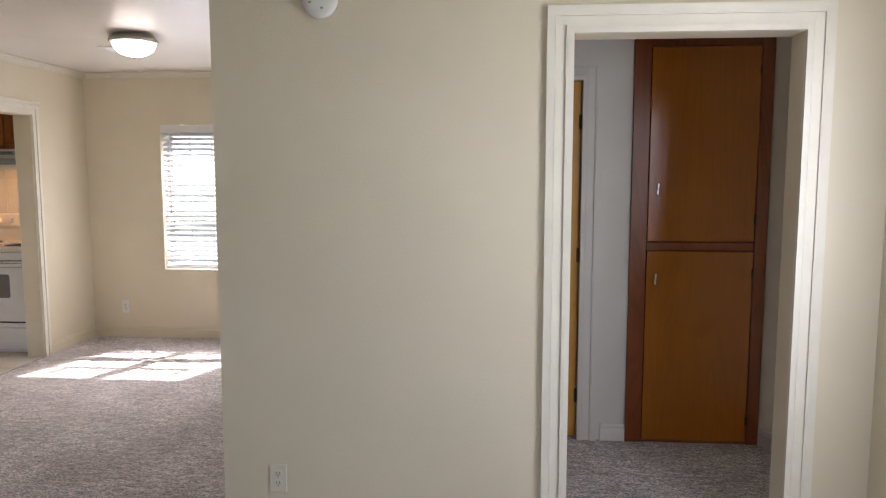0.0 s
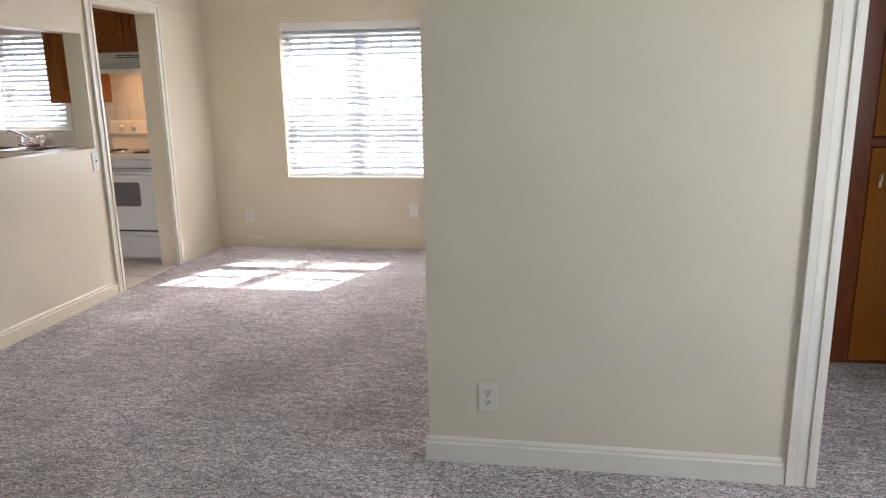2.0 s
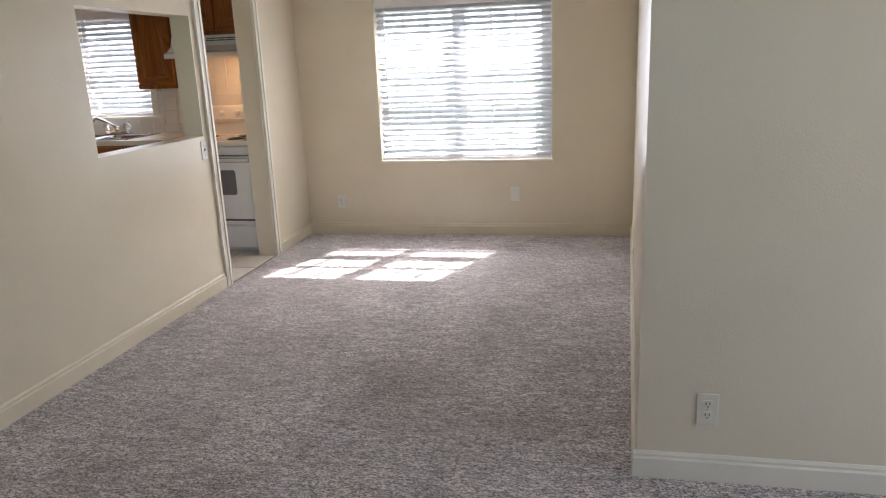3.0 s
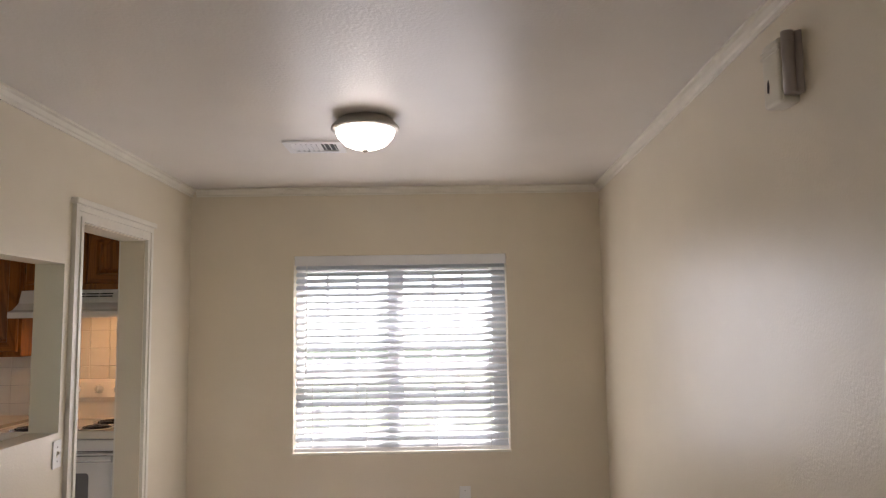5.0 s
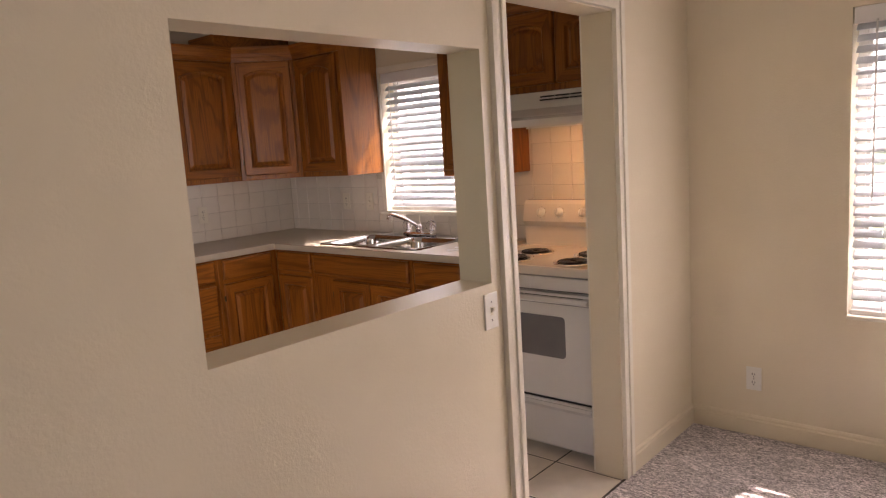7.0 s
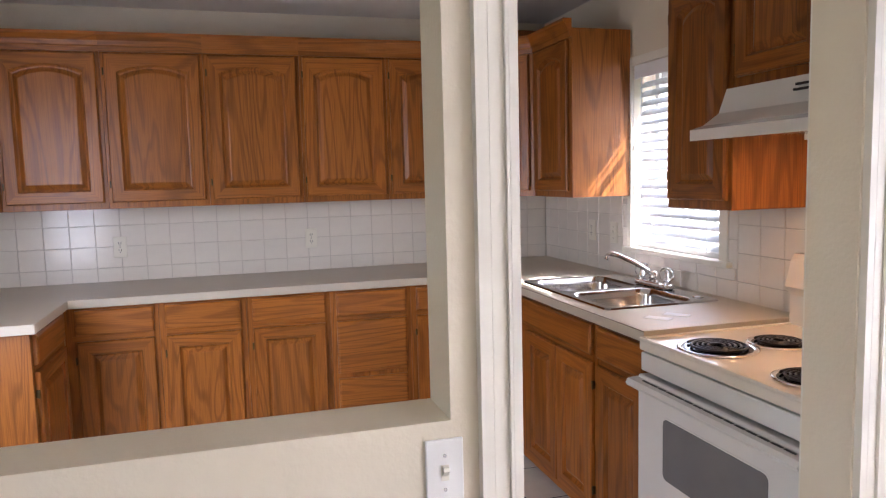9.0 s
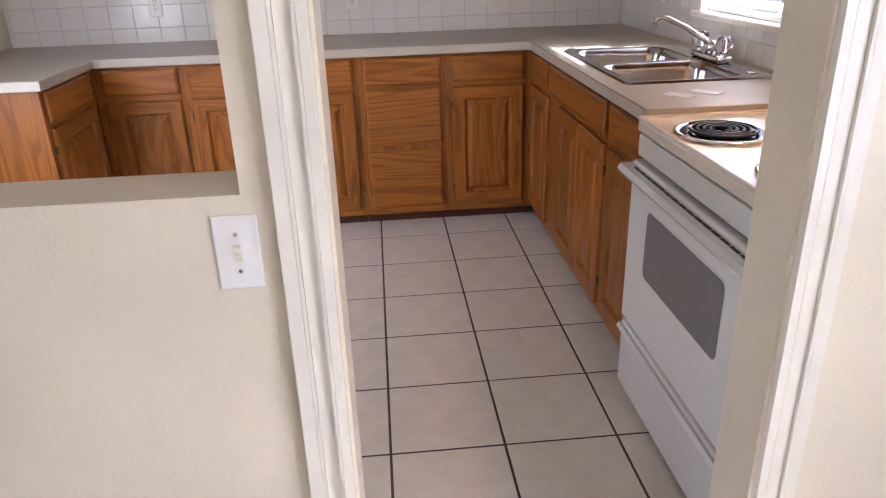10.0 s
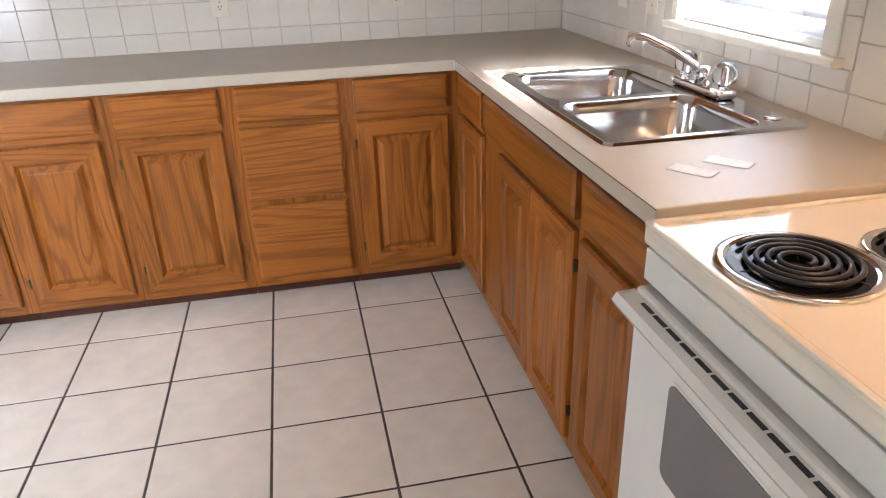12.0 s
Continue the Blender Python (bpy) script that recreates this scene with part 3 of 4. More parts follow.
def base_cabinet(m, w, plan, depth=0.58, hollow=False, label="honey oak base cabinet with raised panels"):
    """plan: list of ('drawer'|'door', x, z, width, height)."""
    c = thing("base_cabinet", label, "cabinet", m, "kitchen base cabinets")
    if hollow:
        def open_top(b):
            box(b, 0.0005, w - 0.0005, 0, depth, 0.062, 0.70)
            box(b, 0.0005, w - 0.0005, 0, 0.022, 0.7001, 0.873)
            box(b, 0.0005, 0.018, 0.0221, depth, 0.7001, 0.873)
            box(b, w - 0.018, w - 0.0005, 0.0221, depth, 0.7001, 0.873)
        part(c, "body", open_top, OAKV)
    else:
        part(c, "body", lambda b: box(b, 0.0005, w - 0.0005, 0, depth, 0.062, 0.873, 0.001), OAKV)
    rails = [(0.0625, 0.101), (0.711, 0.737), (0.861, 0.8725)]
    for lo, hi in rails:
        part(c, "rail", lambda b: box(b, 0.03, w - 0.03, -0.0016, 0.002, lo, hi, 0.0004), OAKH)
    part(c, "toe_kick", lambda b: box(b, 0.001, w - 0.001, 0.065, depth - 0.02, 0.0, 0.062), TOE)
    k = 0
    for kind, x, z, dw, dh in plan:
        if kind == "drawer":
            part(c, "drawer_front", drawer_mesh(dw, dh), OAKH, m=pose(x, -0.001, z))
        else:
            add_door(c, x, z, dw, dh, 0.0, k % 2)
            k += 1
    return c


def std(w, g=0.029):
    return [("drawer", g, 0.738, w - 2 * g, 0.122), ("door", g, 0.102, w - 2 * g, 0.608)]


CF, CN = -6.297, 5.602     # cabinet faces: west run, north run
EAST = lambda y, x=CF: pose(x, y, 0, 0, 0, 90)
base_cabinet(EAST(3.487), 0.418, [("drawer", 0.05, 0.738, 0.346, 0.122), ("door", 0.05, 0.102, 0.346, 0.608)])
for y0, y1 in ((3.905, 4.315), (4.315, 4.735)):
    base_cabinet(EAST(y0), y1 - y0, std(y1 - y0))
sw = 5.163 - 4.735
base_cabinet(EAST(4.735), sw, [("drawer", 0.029, 0.738, sw - 0.058, 0.122), ("drawer", 0.029, 0.432, sw - 0.058, 0.278), ("drawer", 0.029, 0.102, sw - 0.058, 0.303)], label="honey oak base cabinet with three drawers")
base_cabinet(EAST(5.163), CN - 5.163, std(CN - 5.163 - 0.025))
NORTH = lambda x: pose(x, CN, 0)
base_cabinet(NORTH(CF + 0.001), 0.385, [("drawer", 0.03, 0.738, 0.335, 0.122), ("door", 0.03, 0.102, 0.335, 0.608)])
base_cabinet(NORTH(-5.91), 0.85, [("drawer", 0.012, 0.738, 0.815, 0.122), ("door", 0.185, 0.102, 0.325, 0.608), ("door", 0.515, 0.102, 0.312, 0.608)], hollow=True, label="honey oak sink cabinet with two doors")
base_cabinet(NORTH(-5.058), 0.368, std(0.368, 0.02))
SOUTH = lambda x: pose(x, 3.485, 0, 0, 0, 180)
base_cabinet(SOUTH(-5.735), 0.56, std(0.56 - 0.03), depth=0.585)


def crown_strip(b, w, z, d):
    prof = ((0.0, -0.035), (-0.012, -0.035), (-0.014, -0.012), (-0.020, -0.006), (-0.026, 0.015), (-0.046, 0.040), (-0.046, 0.055), (0.0, 0.055))
    prism(b, [(u, z + v) for u, v in prof], 0, 0.0, w)


def wall_cabinet(m, w, z0, z1, doors, depth=0.325, rise=0.035, label="honey oak wall cabinet with arched panel doors"):
    c = thing("wall_cabinet", label, "cabinet", m, "kitchen wall cabinets")
    part(c, "body", lambda b: box(b, 0.0005, w - 0.0005, 0, depth, z0, z1, 0.001), OAKV)
    part(c, "crown", lambda b: crown_strip(b, w, z1 - 0.01, depth), OAKH)
    for k, (x, dw) in enumerate(doors):
        add_door(c, x, z0 + 0.032, dw, z1 - z0 - 0.085, rise, k % 2)
    return c


UF, UN, UZ0, UZ1 = -6.595, 5.908, 1.325, 2.155
for y0, y1 in ((3.195, 3.675), (3.675, 4.165), (4.165, 4.655), (4.655, 5.13), (5.13, 5.60)):
    wall_cabinet(pose(UF, y0, 0, 0, 0, 90), y1 - y0, UZ0, UZ1, [(0.018, y1 - y0 - 0.036)])
wall_cabinet(pose(-6.33, UN, 0), 0.46, UZ0, UZ1, [(0.03, 0.40)])
wall_cabinet(pose(-5.055, UN, 0), 0.37, 1.305, UZ1, [(0.018, 0.334)])
wall_cabinet(pose(-4.683, UN, 0), 0.78, 1.715, UZ1, [(0.02, 0.37), (0.398, 0.362)], rise=0.03, label="honey oak cabinet over the range hood")


def corner_cabinet(pts, a, b_, label):
    """Wall cabinet across a corner: pts is its plan, a-b_ its front."""
    c = thing("corner_cabinet", label, "cabinet", None, "kitchen wall cabinets")
    part(c, "body", lambda b: prism(b, pts, 2, UZ0, UZ1), OAKV)
    d = Vector(b_) - Vector(a)
    m = pose(a[0], a[1], 0, 0, 0, math.degrees(math.atan2(d.y, d.x)))
    dr = part(c, "door", door_mesh(d.length - 0.05, UZ1 - UZ0 - 0.085, 0.03, 0.05), OAKV, OAKH, m=m @ pose(0.025, -0.002, UZ0 + 0.032))
    part(dr, "hinge", HINGE, m=pose(-0.002, 0, 0.09))
    part(c, "crown", lambda b: crown_strip(b, d.length, UZ1 - 0.01, 0), OAKH, m=m)


corner_cabinet([(UF, 5.601), (-6.331, UN), (-6.331, NY - 0.012), (KW + 0.012, NY - 0.012), (KW + 0.012, 5.601)], (UF, 5.601), (-6.331, UN), "honey oak corner wall cabinet with narrow door")
corner_cabinet([(-6.30, 2.93), (UF, 3.194), (KW + 0.012, 3.194), (KW + 0.012, KS + 0.002), (-6.30, KS + 0.002)], (-6.30, 2.93), (UF, 3.194), "honey oak corner wall cabinet with angled door")

# plain wood box standing on the corner cabinet
boxed = thing("wooden_box", "plain brown wooden box on top of the corner cabinet", "box", pose(-6.74, 5.78, UZ1 + 0.0))
part(boxed, "shell", lambda b: box(b, -0.15, 0.16, -0.30, 0.30, 0.0, 0.13, 0.003), OAKH)

# countertop: a U with the sink cut out
SINK = (-5.905, -5.06, 5.64, 6.165)
CE, CNE, CSE = -6.27, 5.575, 3.515
def countertop(b):
    xs = [KW + 0.012, CE, SINK[0] + 0.02, SINK[1] - 0.02, -5.70, -4.695]
    xs = sorted(xs)
    ys = [KS + 0.002, CSE, CNE, SINK[2] + 0.02, SINK[3] - 0.02, NY - 0.012]
    holes = [(CE, -4.0, CSE, CNE), (-5.70, -4.0, KS, CSE), (SINK[0] + 0.02, SINK[1] - 0.02, SINK[2] + 0.02, SINK[3] - 0.02)]
    cells(b, xs, ys, holes, 2, 0.874, 0.914)


top = solid("countertop", countertop, (LAMINATE,), "beige laminate countertop in a U shape", "countertop", kind="")
bv = top.modifiers.new("edge", "BEVEL")
bv.width, bv.segments, bv.limit_method = 0.003, 2, "ANGLE"
solid("countertop_seam", lambda b: (box(b, CE, -4.695, CNE - 0.0015, CNE + 0.001, 0.8735, 0.8755), box(b, CE, -4.694, CNE - 0.0006, CNE + 0.001, 0.912, 0.9132)), TOE, "dark laminate edge seam", "trim")

# ---------------- sink and faucet ----------------
def rounded(x0, x1, y0, y1, r, n=5):
    pts = []
    for cx, cy, a in ((x1 - r, y0 + r, -90), (x1 - r, y1 - r, 0), (x0 + r, y1 - r, 90), (x0 + r, y0 + r, 180)):
        for i in range(n + 1):
            t = radians(a + 90 * i / n)
            pts.append((cx + r * math.cos(t), cy + r * math.sin(t)))
    return pts


sink = thing("kitchen_sink", "double bowl stainless steel sink set into the countertop", "sink", pose((SINK[0] + SINK[1]) / 2, (SINK[2] + SINK[3]) / 2, 0.914))
SW, SD = (SINK[1] - SINK[0]) / 2, (SINK[3] - SINK[2]) / 2
BOWLS = ((-SW + 0.03, -0.018, -SD + 0.035, SD - 0.095), (0.018, SW - 0.03, -SD + 0.035, SD - 0.095))


def bowl(b, q):
    steps = [(0.0, 0.006, 0.06), (0.004, 0.002, 0.058), (0.010, -0.03, 0.055), (0.022, -0.15, 0.05), (0.04, -0.168, 0.045), (0.08, -0.172, 0.03)]
    rings = [[b.verts.new((x, y, z)) for x, y in rounded(q[0] + d, q[1] - d, q[2] + d, q[3] - d, r)] for d, z, r in steps]
    k = len(rings[0])
    for p, s in zip(rings, rings[1:]):
        for i in range(k):
            f = b.faces.new((p[i], p[(i + 1) % k], s[(i + 1) % k], s[i]))
            f.smooth = True
    b.faces.new(rings[-1])
    return rings[0]


def sink_deck(b):
    outer = [b.verts.new((x, y, 0.0006)) for x, y in rounded(-SW, SW, -SD, SD, 0.03)]
    lip = [b.verts.new((x, y, 0.007)) for x, y in rounded(-SW + 0.006, SW - 0.006, -SD + 0.006, SD - 0.006, 0.026)]
    inner = [b.verts.new((x, y, 0.006)) for x, y in rounded(-SW + 0.014, SW - 0.014, -SD + 0.014, SD - 0.014, 0.02)]
    for p, q in ((outer, lip), (lip, inner)):
        for i in range(len(p)):
            b.faces.new((p[i], p[(i + 1) % len(p)], q[(i + 1) % len(p)], q[i]))
    rims = [bowl(b, q) for q in BOWLS]
    es = []
    for ring in [inner] + rims:
        for i in range(len(ring)):
            es.append(b.edges.get((ring[i], ring[(i + 1) % len(ring)])) or b.edges.new((ring[i], ring[(i + 1) % len(ring)])))
    bmesh.ops.triangle_fill(b, edges=es, use_beauty=True)


part(sink, "basin", sink_deck, STEEL)
for q in BOWLS:
    part(sink, "drain", lambda b: lathe(b, [(0.045, -0.171), (0.04, -0.168), (0.03, -0.1705), (0.0, -0.1705)], 20, 0, ((q[0] + q[1]) / 2, (q[2] + q[3]) / 2, 0)), CHROME)
part(sink, "hole_cap", lambda b: lathe(b, [(0.022, 0.0055), (0.022, 0.009), (0.014, 0.011), (0.0, 0.011)], 20, 0, (SW - 0.09, SD - 0.048, 0)), CHROME)

tap = thing("faucet", "chrome two-handle faucet with clear acrylic knobs", "faucet", pose(-5.465, 6.112, 0.9205))
part(tap, "base_plate", lambda b: (box(b, -0.125, 0.125, -0.03, 0.03, 0.0, 0.026, 0.01, seg=3), lathe(b, [(0.026, 0.02), (0.024, 0.05), (0.02, 0.065), (0.012, 0.072), (0.0, 0.072)], 20)), CHROME)
part(tap, "spout", lambda b: tube(b, [(0, 0, 0.045), (-0.005, -0.03, 0.075), (-0.03, -0.09, 0.115), (-0.055, -0.16, 0.15), (-0.063, -0.185, 0.155), (-0.068, -0.2, 0.148), (-0.07, -0.206, 0.128)], 0.011, 10), CHROME)
for s in (-1, 1):
    part(tap, "knob", lambda b: (lathe(b, [(0.014, 0.024), (0.016, 0.04), (0.031, 0.048), (0.034, 0.066), (0.028, 0.088), (0.014, 0.098), (0.0, 0.099)], 10, 0, (s * 0.1, 0, 0)),), CRYSTAL, label="clear faceted acrylic knob")
    part(tap, "stem", lambda b: lathe(b, [(0.018, 0.018), (0.016, 0.032), (0.008, 0.04), (0.007, 0.08), (0.0, 0.082)], 12, 0, (s * 0.1, 0, 0)), CHROME)

for x, y, a in ((-4.862, 5.740, 80), (-4.888, 5.836, 84)):
    tagged(new("card", mesh("card", lambda b: box(b, -0.046, 0.046, -0.024, 0.024, 0.0, 0.0012, 0.0003), PAPER)), "small white paper card lying on the countertop", "card", "cards on the counter").matrix_basis = pose(x, y, 0.9145, 0, 0, a - 45)

# ---------------- stove ----------------
def pan(b):
    lathe(b, [(0.108, 0.002), (0.108, 0.007), (0.100, 0.0085), (0.092, 0.006), (0.090, 0.004)], 40)


def pan_bowl(b):
    lathe(b, [(0.0915, 0.0058), (0.086, 0.0035), (0.06, 0.0022), (0.0, 0.002)], 40)


def coil(b):
    pts = []
    turns, n = 4.6, 130
    for i in range(n + 1):
        t = i / n
        r = 0.016 + 0.066 * t
        a = turns * 2 * math.pi * t
        pts.append((r * math.cos(a), r * math.sin(a), 0.012))
    tube(b, pts, 0.0041, 6)
    for a in (30, 150, 270):
        c, s = math.cos(radians(a)), math.sin(radians(a))
        tube(b, [(0.012 * c, 0.012 * s, 0.004), (0.088 * c, 0.088 * s, 0.004)], 0.003, 5)


def stove():
    s = thing("stove", "white freestanding electric coil stove", "stove", pose(-4.685, 5.555, 0))
    w = 0.752
    part(s, "body", lambda b: (box(b, 0, w, 0.03, 0.66, 0.06, 0.874, 0.004), box(b, 0.02, w - 0.02, 0.06, 0.62, 0.0, 0.06)), ENAMEL)
    def ctop(b):
        box(b, -0.002, w + 0.002, -0.004, 0.665, 0.856, 0.894, 0.008, seg=3)
        box(b, -0.002, w + 0.002, -0.0035, 0.012, 0.888, 0.9005, 0.004, seg=2)
        box(b, -0.0015, 0.012, 0.0, 0.62, 0.888, 0.9005, 0.004, seg=2)
        box(b, w - 0.012, w + 0.0015, 0.0, 0.62, 0.888, 0.9005, 0.004, seg=2)
    part(s, "cooktop", ctop, COOKTOP)
    part(s, "front_panel", lambda b: box(b, 0.002, w - 0.002, 0.002, 0.05, 0.788, 0.850, 0.004, seg=2), ENAMEL)
    part(s, "vent_gap", lambda b: box(b, 0.01, w - 0.01, 0.02, 0.06, 0.782, 0.788), BLACK)
    door = part(s, "oven_door", lambda b: box(b, 0.004, w - 0.004, -0.012, 0.045, 0.275, 0.778, 0.008, seg=2), ENAMEL)
    part(door, "window", lambda b: prism(b, rounded(0.155, 0.615, 0.475, 0.672, 0.02), 1, -0.0145, -0.010), OVENGLASS, label="dark grey oven window")
    part(door, "window_trim", lambda b: prism(b, rounded(0.149, 0.621, 0.469, 0.678, 0.024), 1, -0.0132, -0.010), ENAMEL)
    def grip(b):
        prism(b, [(-0.055, 0.752), (-0.050, 0.742), (-0.010, 0.728), (-0.010, 0.768), (-0.046, 0.766)], 0, 0.0, w)
    part(door, "handle", grip, ENAMEL, label="white bar handle across the oven door")
    part(door, "vent_slot", lambda b: [box(b, 0.055 + 0.0445 * i, 0.055 + 0.0445 * i + 0.037, -0.027, -0.019, 0.7655, 0.7688) for i in range(15)], BLACK)
    part(s, "drawer_gap", lambda b: box(b, 0.006, w - 0.006, 0.0, 0.04, 0.262, 0.275), BLACK)
    part(s, "storage_drawer", lambda b: (box(b, 0.004, w - 0.004, -0.010, 0.04, 0.035, 0.262, 0.010, seg=2), prism(b, [(-0.026, 0.238), (-0.008, 0.215), (-0.008, 0.25), (-0.02, 0.252)], 0, 0.01, w - 0.01)), ENAMEL)
    def guard(b):
        prism(b, [(0.60, 0.884), (0.66, 0.884), (0.66, 1.145), (0.615, 1.145), (0.602, 1.125), (0.578, 1.03), (0.592, 1.012), (0.6, 1.0)], 0, 0.002, w - 0.002)
    part(s, "backguard", guard, COOKTOP)
    tilt = math.degrees(math.atan2(0.024, 0.095))
    for x in (0.12, 0.235, 0.38, 0.50, 0.63):
        k = part(s, "knob", lambda b: (lathe(b, [(0.025, 0.0), (0.025, 0.006), (0.02, 0.009), (0.018, 0.022), (0.0, 0.024)], 18), box(b, -0.004, 0.004, -0.018, 0.018, 0.02, 0.029, 0.002)), PLASTIC, m=pose(x, 0.589, 1.08, 90 - tilt))
        part(k, "dial_mark", lambda b: [box(b, 0.030 * math.cos(a) - 0.002, 0.030 * math.cos(a) + 0.002, 0.030 * math.sin(a) - 0.002, 0.030 * math.sin(a) + 0.002, 0.0, 0.001) for a in [radians(d) for d in range(0, 360, 45)]], GREY)
    for x, y, r in ((0.218, 0.136, 1.12), (0.58, 0.142, 0.88), (0.235, 0.35, 0.88), (0.58, 0.375, 1.1)):
        m = pose(x, y, 0.8938) @ Matrix.Diagonal((r, r, 1, 1))
        part(s, "drip_pan", pan, CHROME, m=m, label="chrome drip pan")
        part(s, "drip_bowl", pan_bowl, BOWL, m=m, label="glossy dark drip bowl")
        part(s, "burner", coil, COIL, m=m, label="black coil burner")
    return s


stove()

# range hood with a flared front and louvres
hood = thing("range_hood", "white metal range hood with front louvres", "range hood", pose(-4.672, 5.73, 1.54))
HW = 0.762
def hood_shell(b):
    prism(b, [(0, 0), (0, 0.035), (0.05, 0.05), (0.11, 0.09), (0.14, 0.17), (0.50, 0.17), (0.50, 0.0), (0.46, 0.0), (0.46, 0.02), (0.02, 0.02), (0.02, 0.0)], 0, 0.0, HW)
part(hood, "shell", hood_shell, ENAMEL)
part(hood, "louvre", lambda b: [box(b, 0.32 + 0.085 * i, 0.395 + 0.085 * i, 0.115 + 0.008 * j, 0.14, 0.125 + 0.016 * j, 0.132 + 0.016 * j) for i in range(3) for j in range(2)], BLACK)
part(hood, "light_lens", lambda b: box(b, 0.28, 0.5, 0.09, 0.2, 0.012, 0.018, 0.002), material("hood_lens", (0.9, 0.7, 0.4), 0.4, emit=0.7))

# ---------------- plates, lamp, vent, chime, detector ----------------
def plate(name, label, m, kind, mat=PLASTIC, w=0.070, h=0.115, group=""):
    """Wall plate in the local x-z plane, facing -y."""
    p = thing(name, label, {"outlet": "outlet", "switch": "switch", "blank": "wall plate"}[kind], m, group)
    part(p, "plate", lambda b: box(b, -w / 2, w / 2, -0.006, 0.0, -h / 2, h / 2, 0.003, seg=2), mat)
    if kind == "outlet":
        part(p, "socket", lambda b: [prism(b, rounded(-0.017, 0.017, z - 0.014, z + 0.014, 0.009), 1, -0.0085, -0.004) for z in (-0.02, 0.02)], mat)
        part(p, "slot", lambda b: [box(b, x - 0.0014, x + 0.0014, -0.0092, -0.006, z - 0.005, z + 0.005) for z in (-0.017, 0.023) for x in (-0.006, 0.006)] + [box(b, -0.0025, 0.0025, -0.0092, -0.006, z - 0.002, z + 0.002) for z in (-0.028, 0.012)], BLACK)
    if kind == "switch":
        part(p, "toggle", lambda b: prism(b, [(-0.004, -0.008), (-0.018, 0.006), (-0.016, 0.012), (-0.004, 0.012)], 0, -0.005, 0.005), IVORY)
        part(p, "slot", lambda b: box(b, -0.007, 0.007, -0.0066, -0.004, -0.014, 0.014), IVORY)
    for z in ((-0.03, 0.03) if kind != "outlet" else (0.0,)):
        part(p, "screw", lambda b: lathe(b, [(0.0035, 0.0), (0.003, 0.001), (0.0, 0.001)], 8), STEEL, m=pose(0, -0.006, z, 90))
    return p


plate("wall_outlet", "white duplex outlet low on the window wall", pose(-3.464, NY, 0.282), "outlet", group="outlets")
plate("wall_plate", "blank white plate low on the window wall", pose(-1.947, NY, 0.347), "blank", w=0.074, h=0.118)
plate("wall_outlet", "ivory duplex outlet on the partition wall", pose(-0.935, PY, 0.268), "outlet", IVORY, group="outlets")
plate("wall_outlet", "ivory duplex outlet on the dining wall", pose(-1.0565, 4.958, 0.19, 0, 0, -92.7), "outlet", IVORY, group="outlets")
plate("light_switch", "white toggle switch plate beside the kitchen doorway", pose(WX, 4.606, 0.941, 0, 0, 90), "switch", w=0.068, h=0.118)
for y in (3.666, 4.713, 5.459):
    plate("wall_outlet", "ivory duplex outlet on the kitchen tile", pose(KW + 0.0125, y, 1.103, 0, 0, 90), "outlet", IVORY, group="kitchen outlets")

plate("wall_outlet", "ivory duplex outlet on the sink wall tile", pose(-6.27, NY - 0.0125, 1.125), "outlet", IVORY, group="kitchen outlets")
plate("light_switch", "ivory toggle switch on the sink wall tile", pose(-6.03, NY - 0.0125, 1.125), "switch", IVORY)

cl = thing("ceiling_lamp", "lit flush ceiling lamp with frosted glass dome", "ceiling lamp", pose(-2.435, 4.61, CZ) @ Matrix.Diagonal((1.04, 1.04, 0.85, 1)))
part(cl, "pan", lambda b: lathe(b, [(0.115, 0.0), (0.138, -0.03), (0.149, -0.048), (0.149, -0.055), (0.144, -0.06), (0.127, -0.062), (0.0, -0.062)], 40), NICKEL)
part(cl, "dome", lambda b: lathe(b, [(0.128, -0.061), (0.128, -0.075), (0.119, -0.10), (0.092, -0.136), (0.058, -0.154), (0.02, -0.163), (0.0, -0.164)], 40), DOME, label="glowing frosted glass dome")
part(cl, "finial", lambda b: lathe(b, [(0.004, -0.161), (0.011, -0.166), (0.011, -0.171), (0.005, -0.175), (0.006, -0.179), (0.0, -0.182)], 14), NICKEL)

vent = thing("ceiling_vent", "white metal ceiling air vent", "air vent", pose(-2.74, 5.085, CZ))
part(vent, "frame", lambda b: cells(b, [-0.15, -0.115, 0.115, 0.15], [-0.115, -0.08, 0.08, 0.115], [(-0.115, 0.115, -0.08, 0.08)], 2, -0.010, 0.0), SASH)
part(vent, "duct", lambda b: box(b, -0.115, 0.115, -0.08, 0.08, -0.002, -0.0005), BLACK)
for i in range(9):
    x = -0.103 + 0.026 * i
    part(vent, "louvre", lambda b: box(b, -0.011, 0.011, -0.079, 0.079, -0.0006, 0.0006), SASH, m=pose(x, 0, -0.007, 0, (-35 if x < 0.03 else 45)))

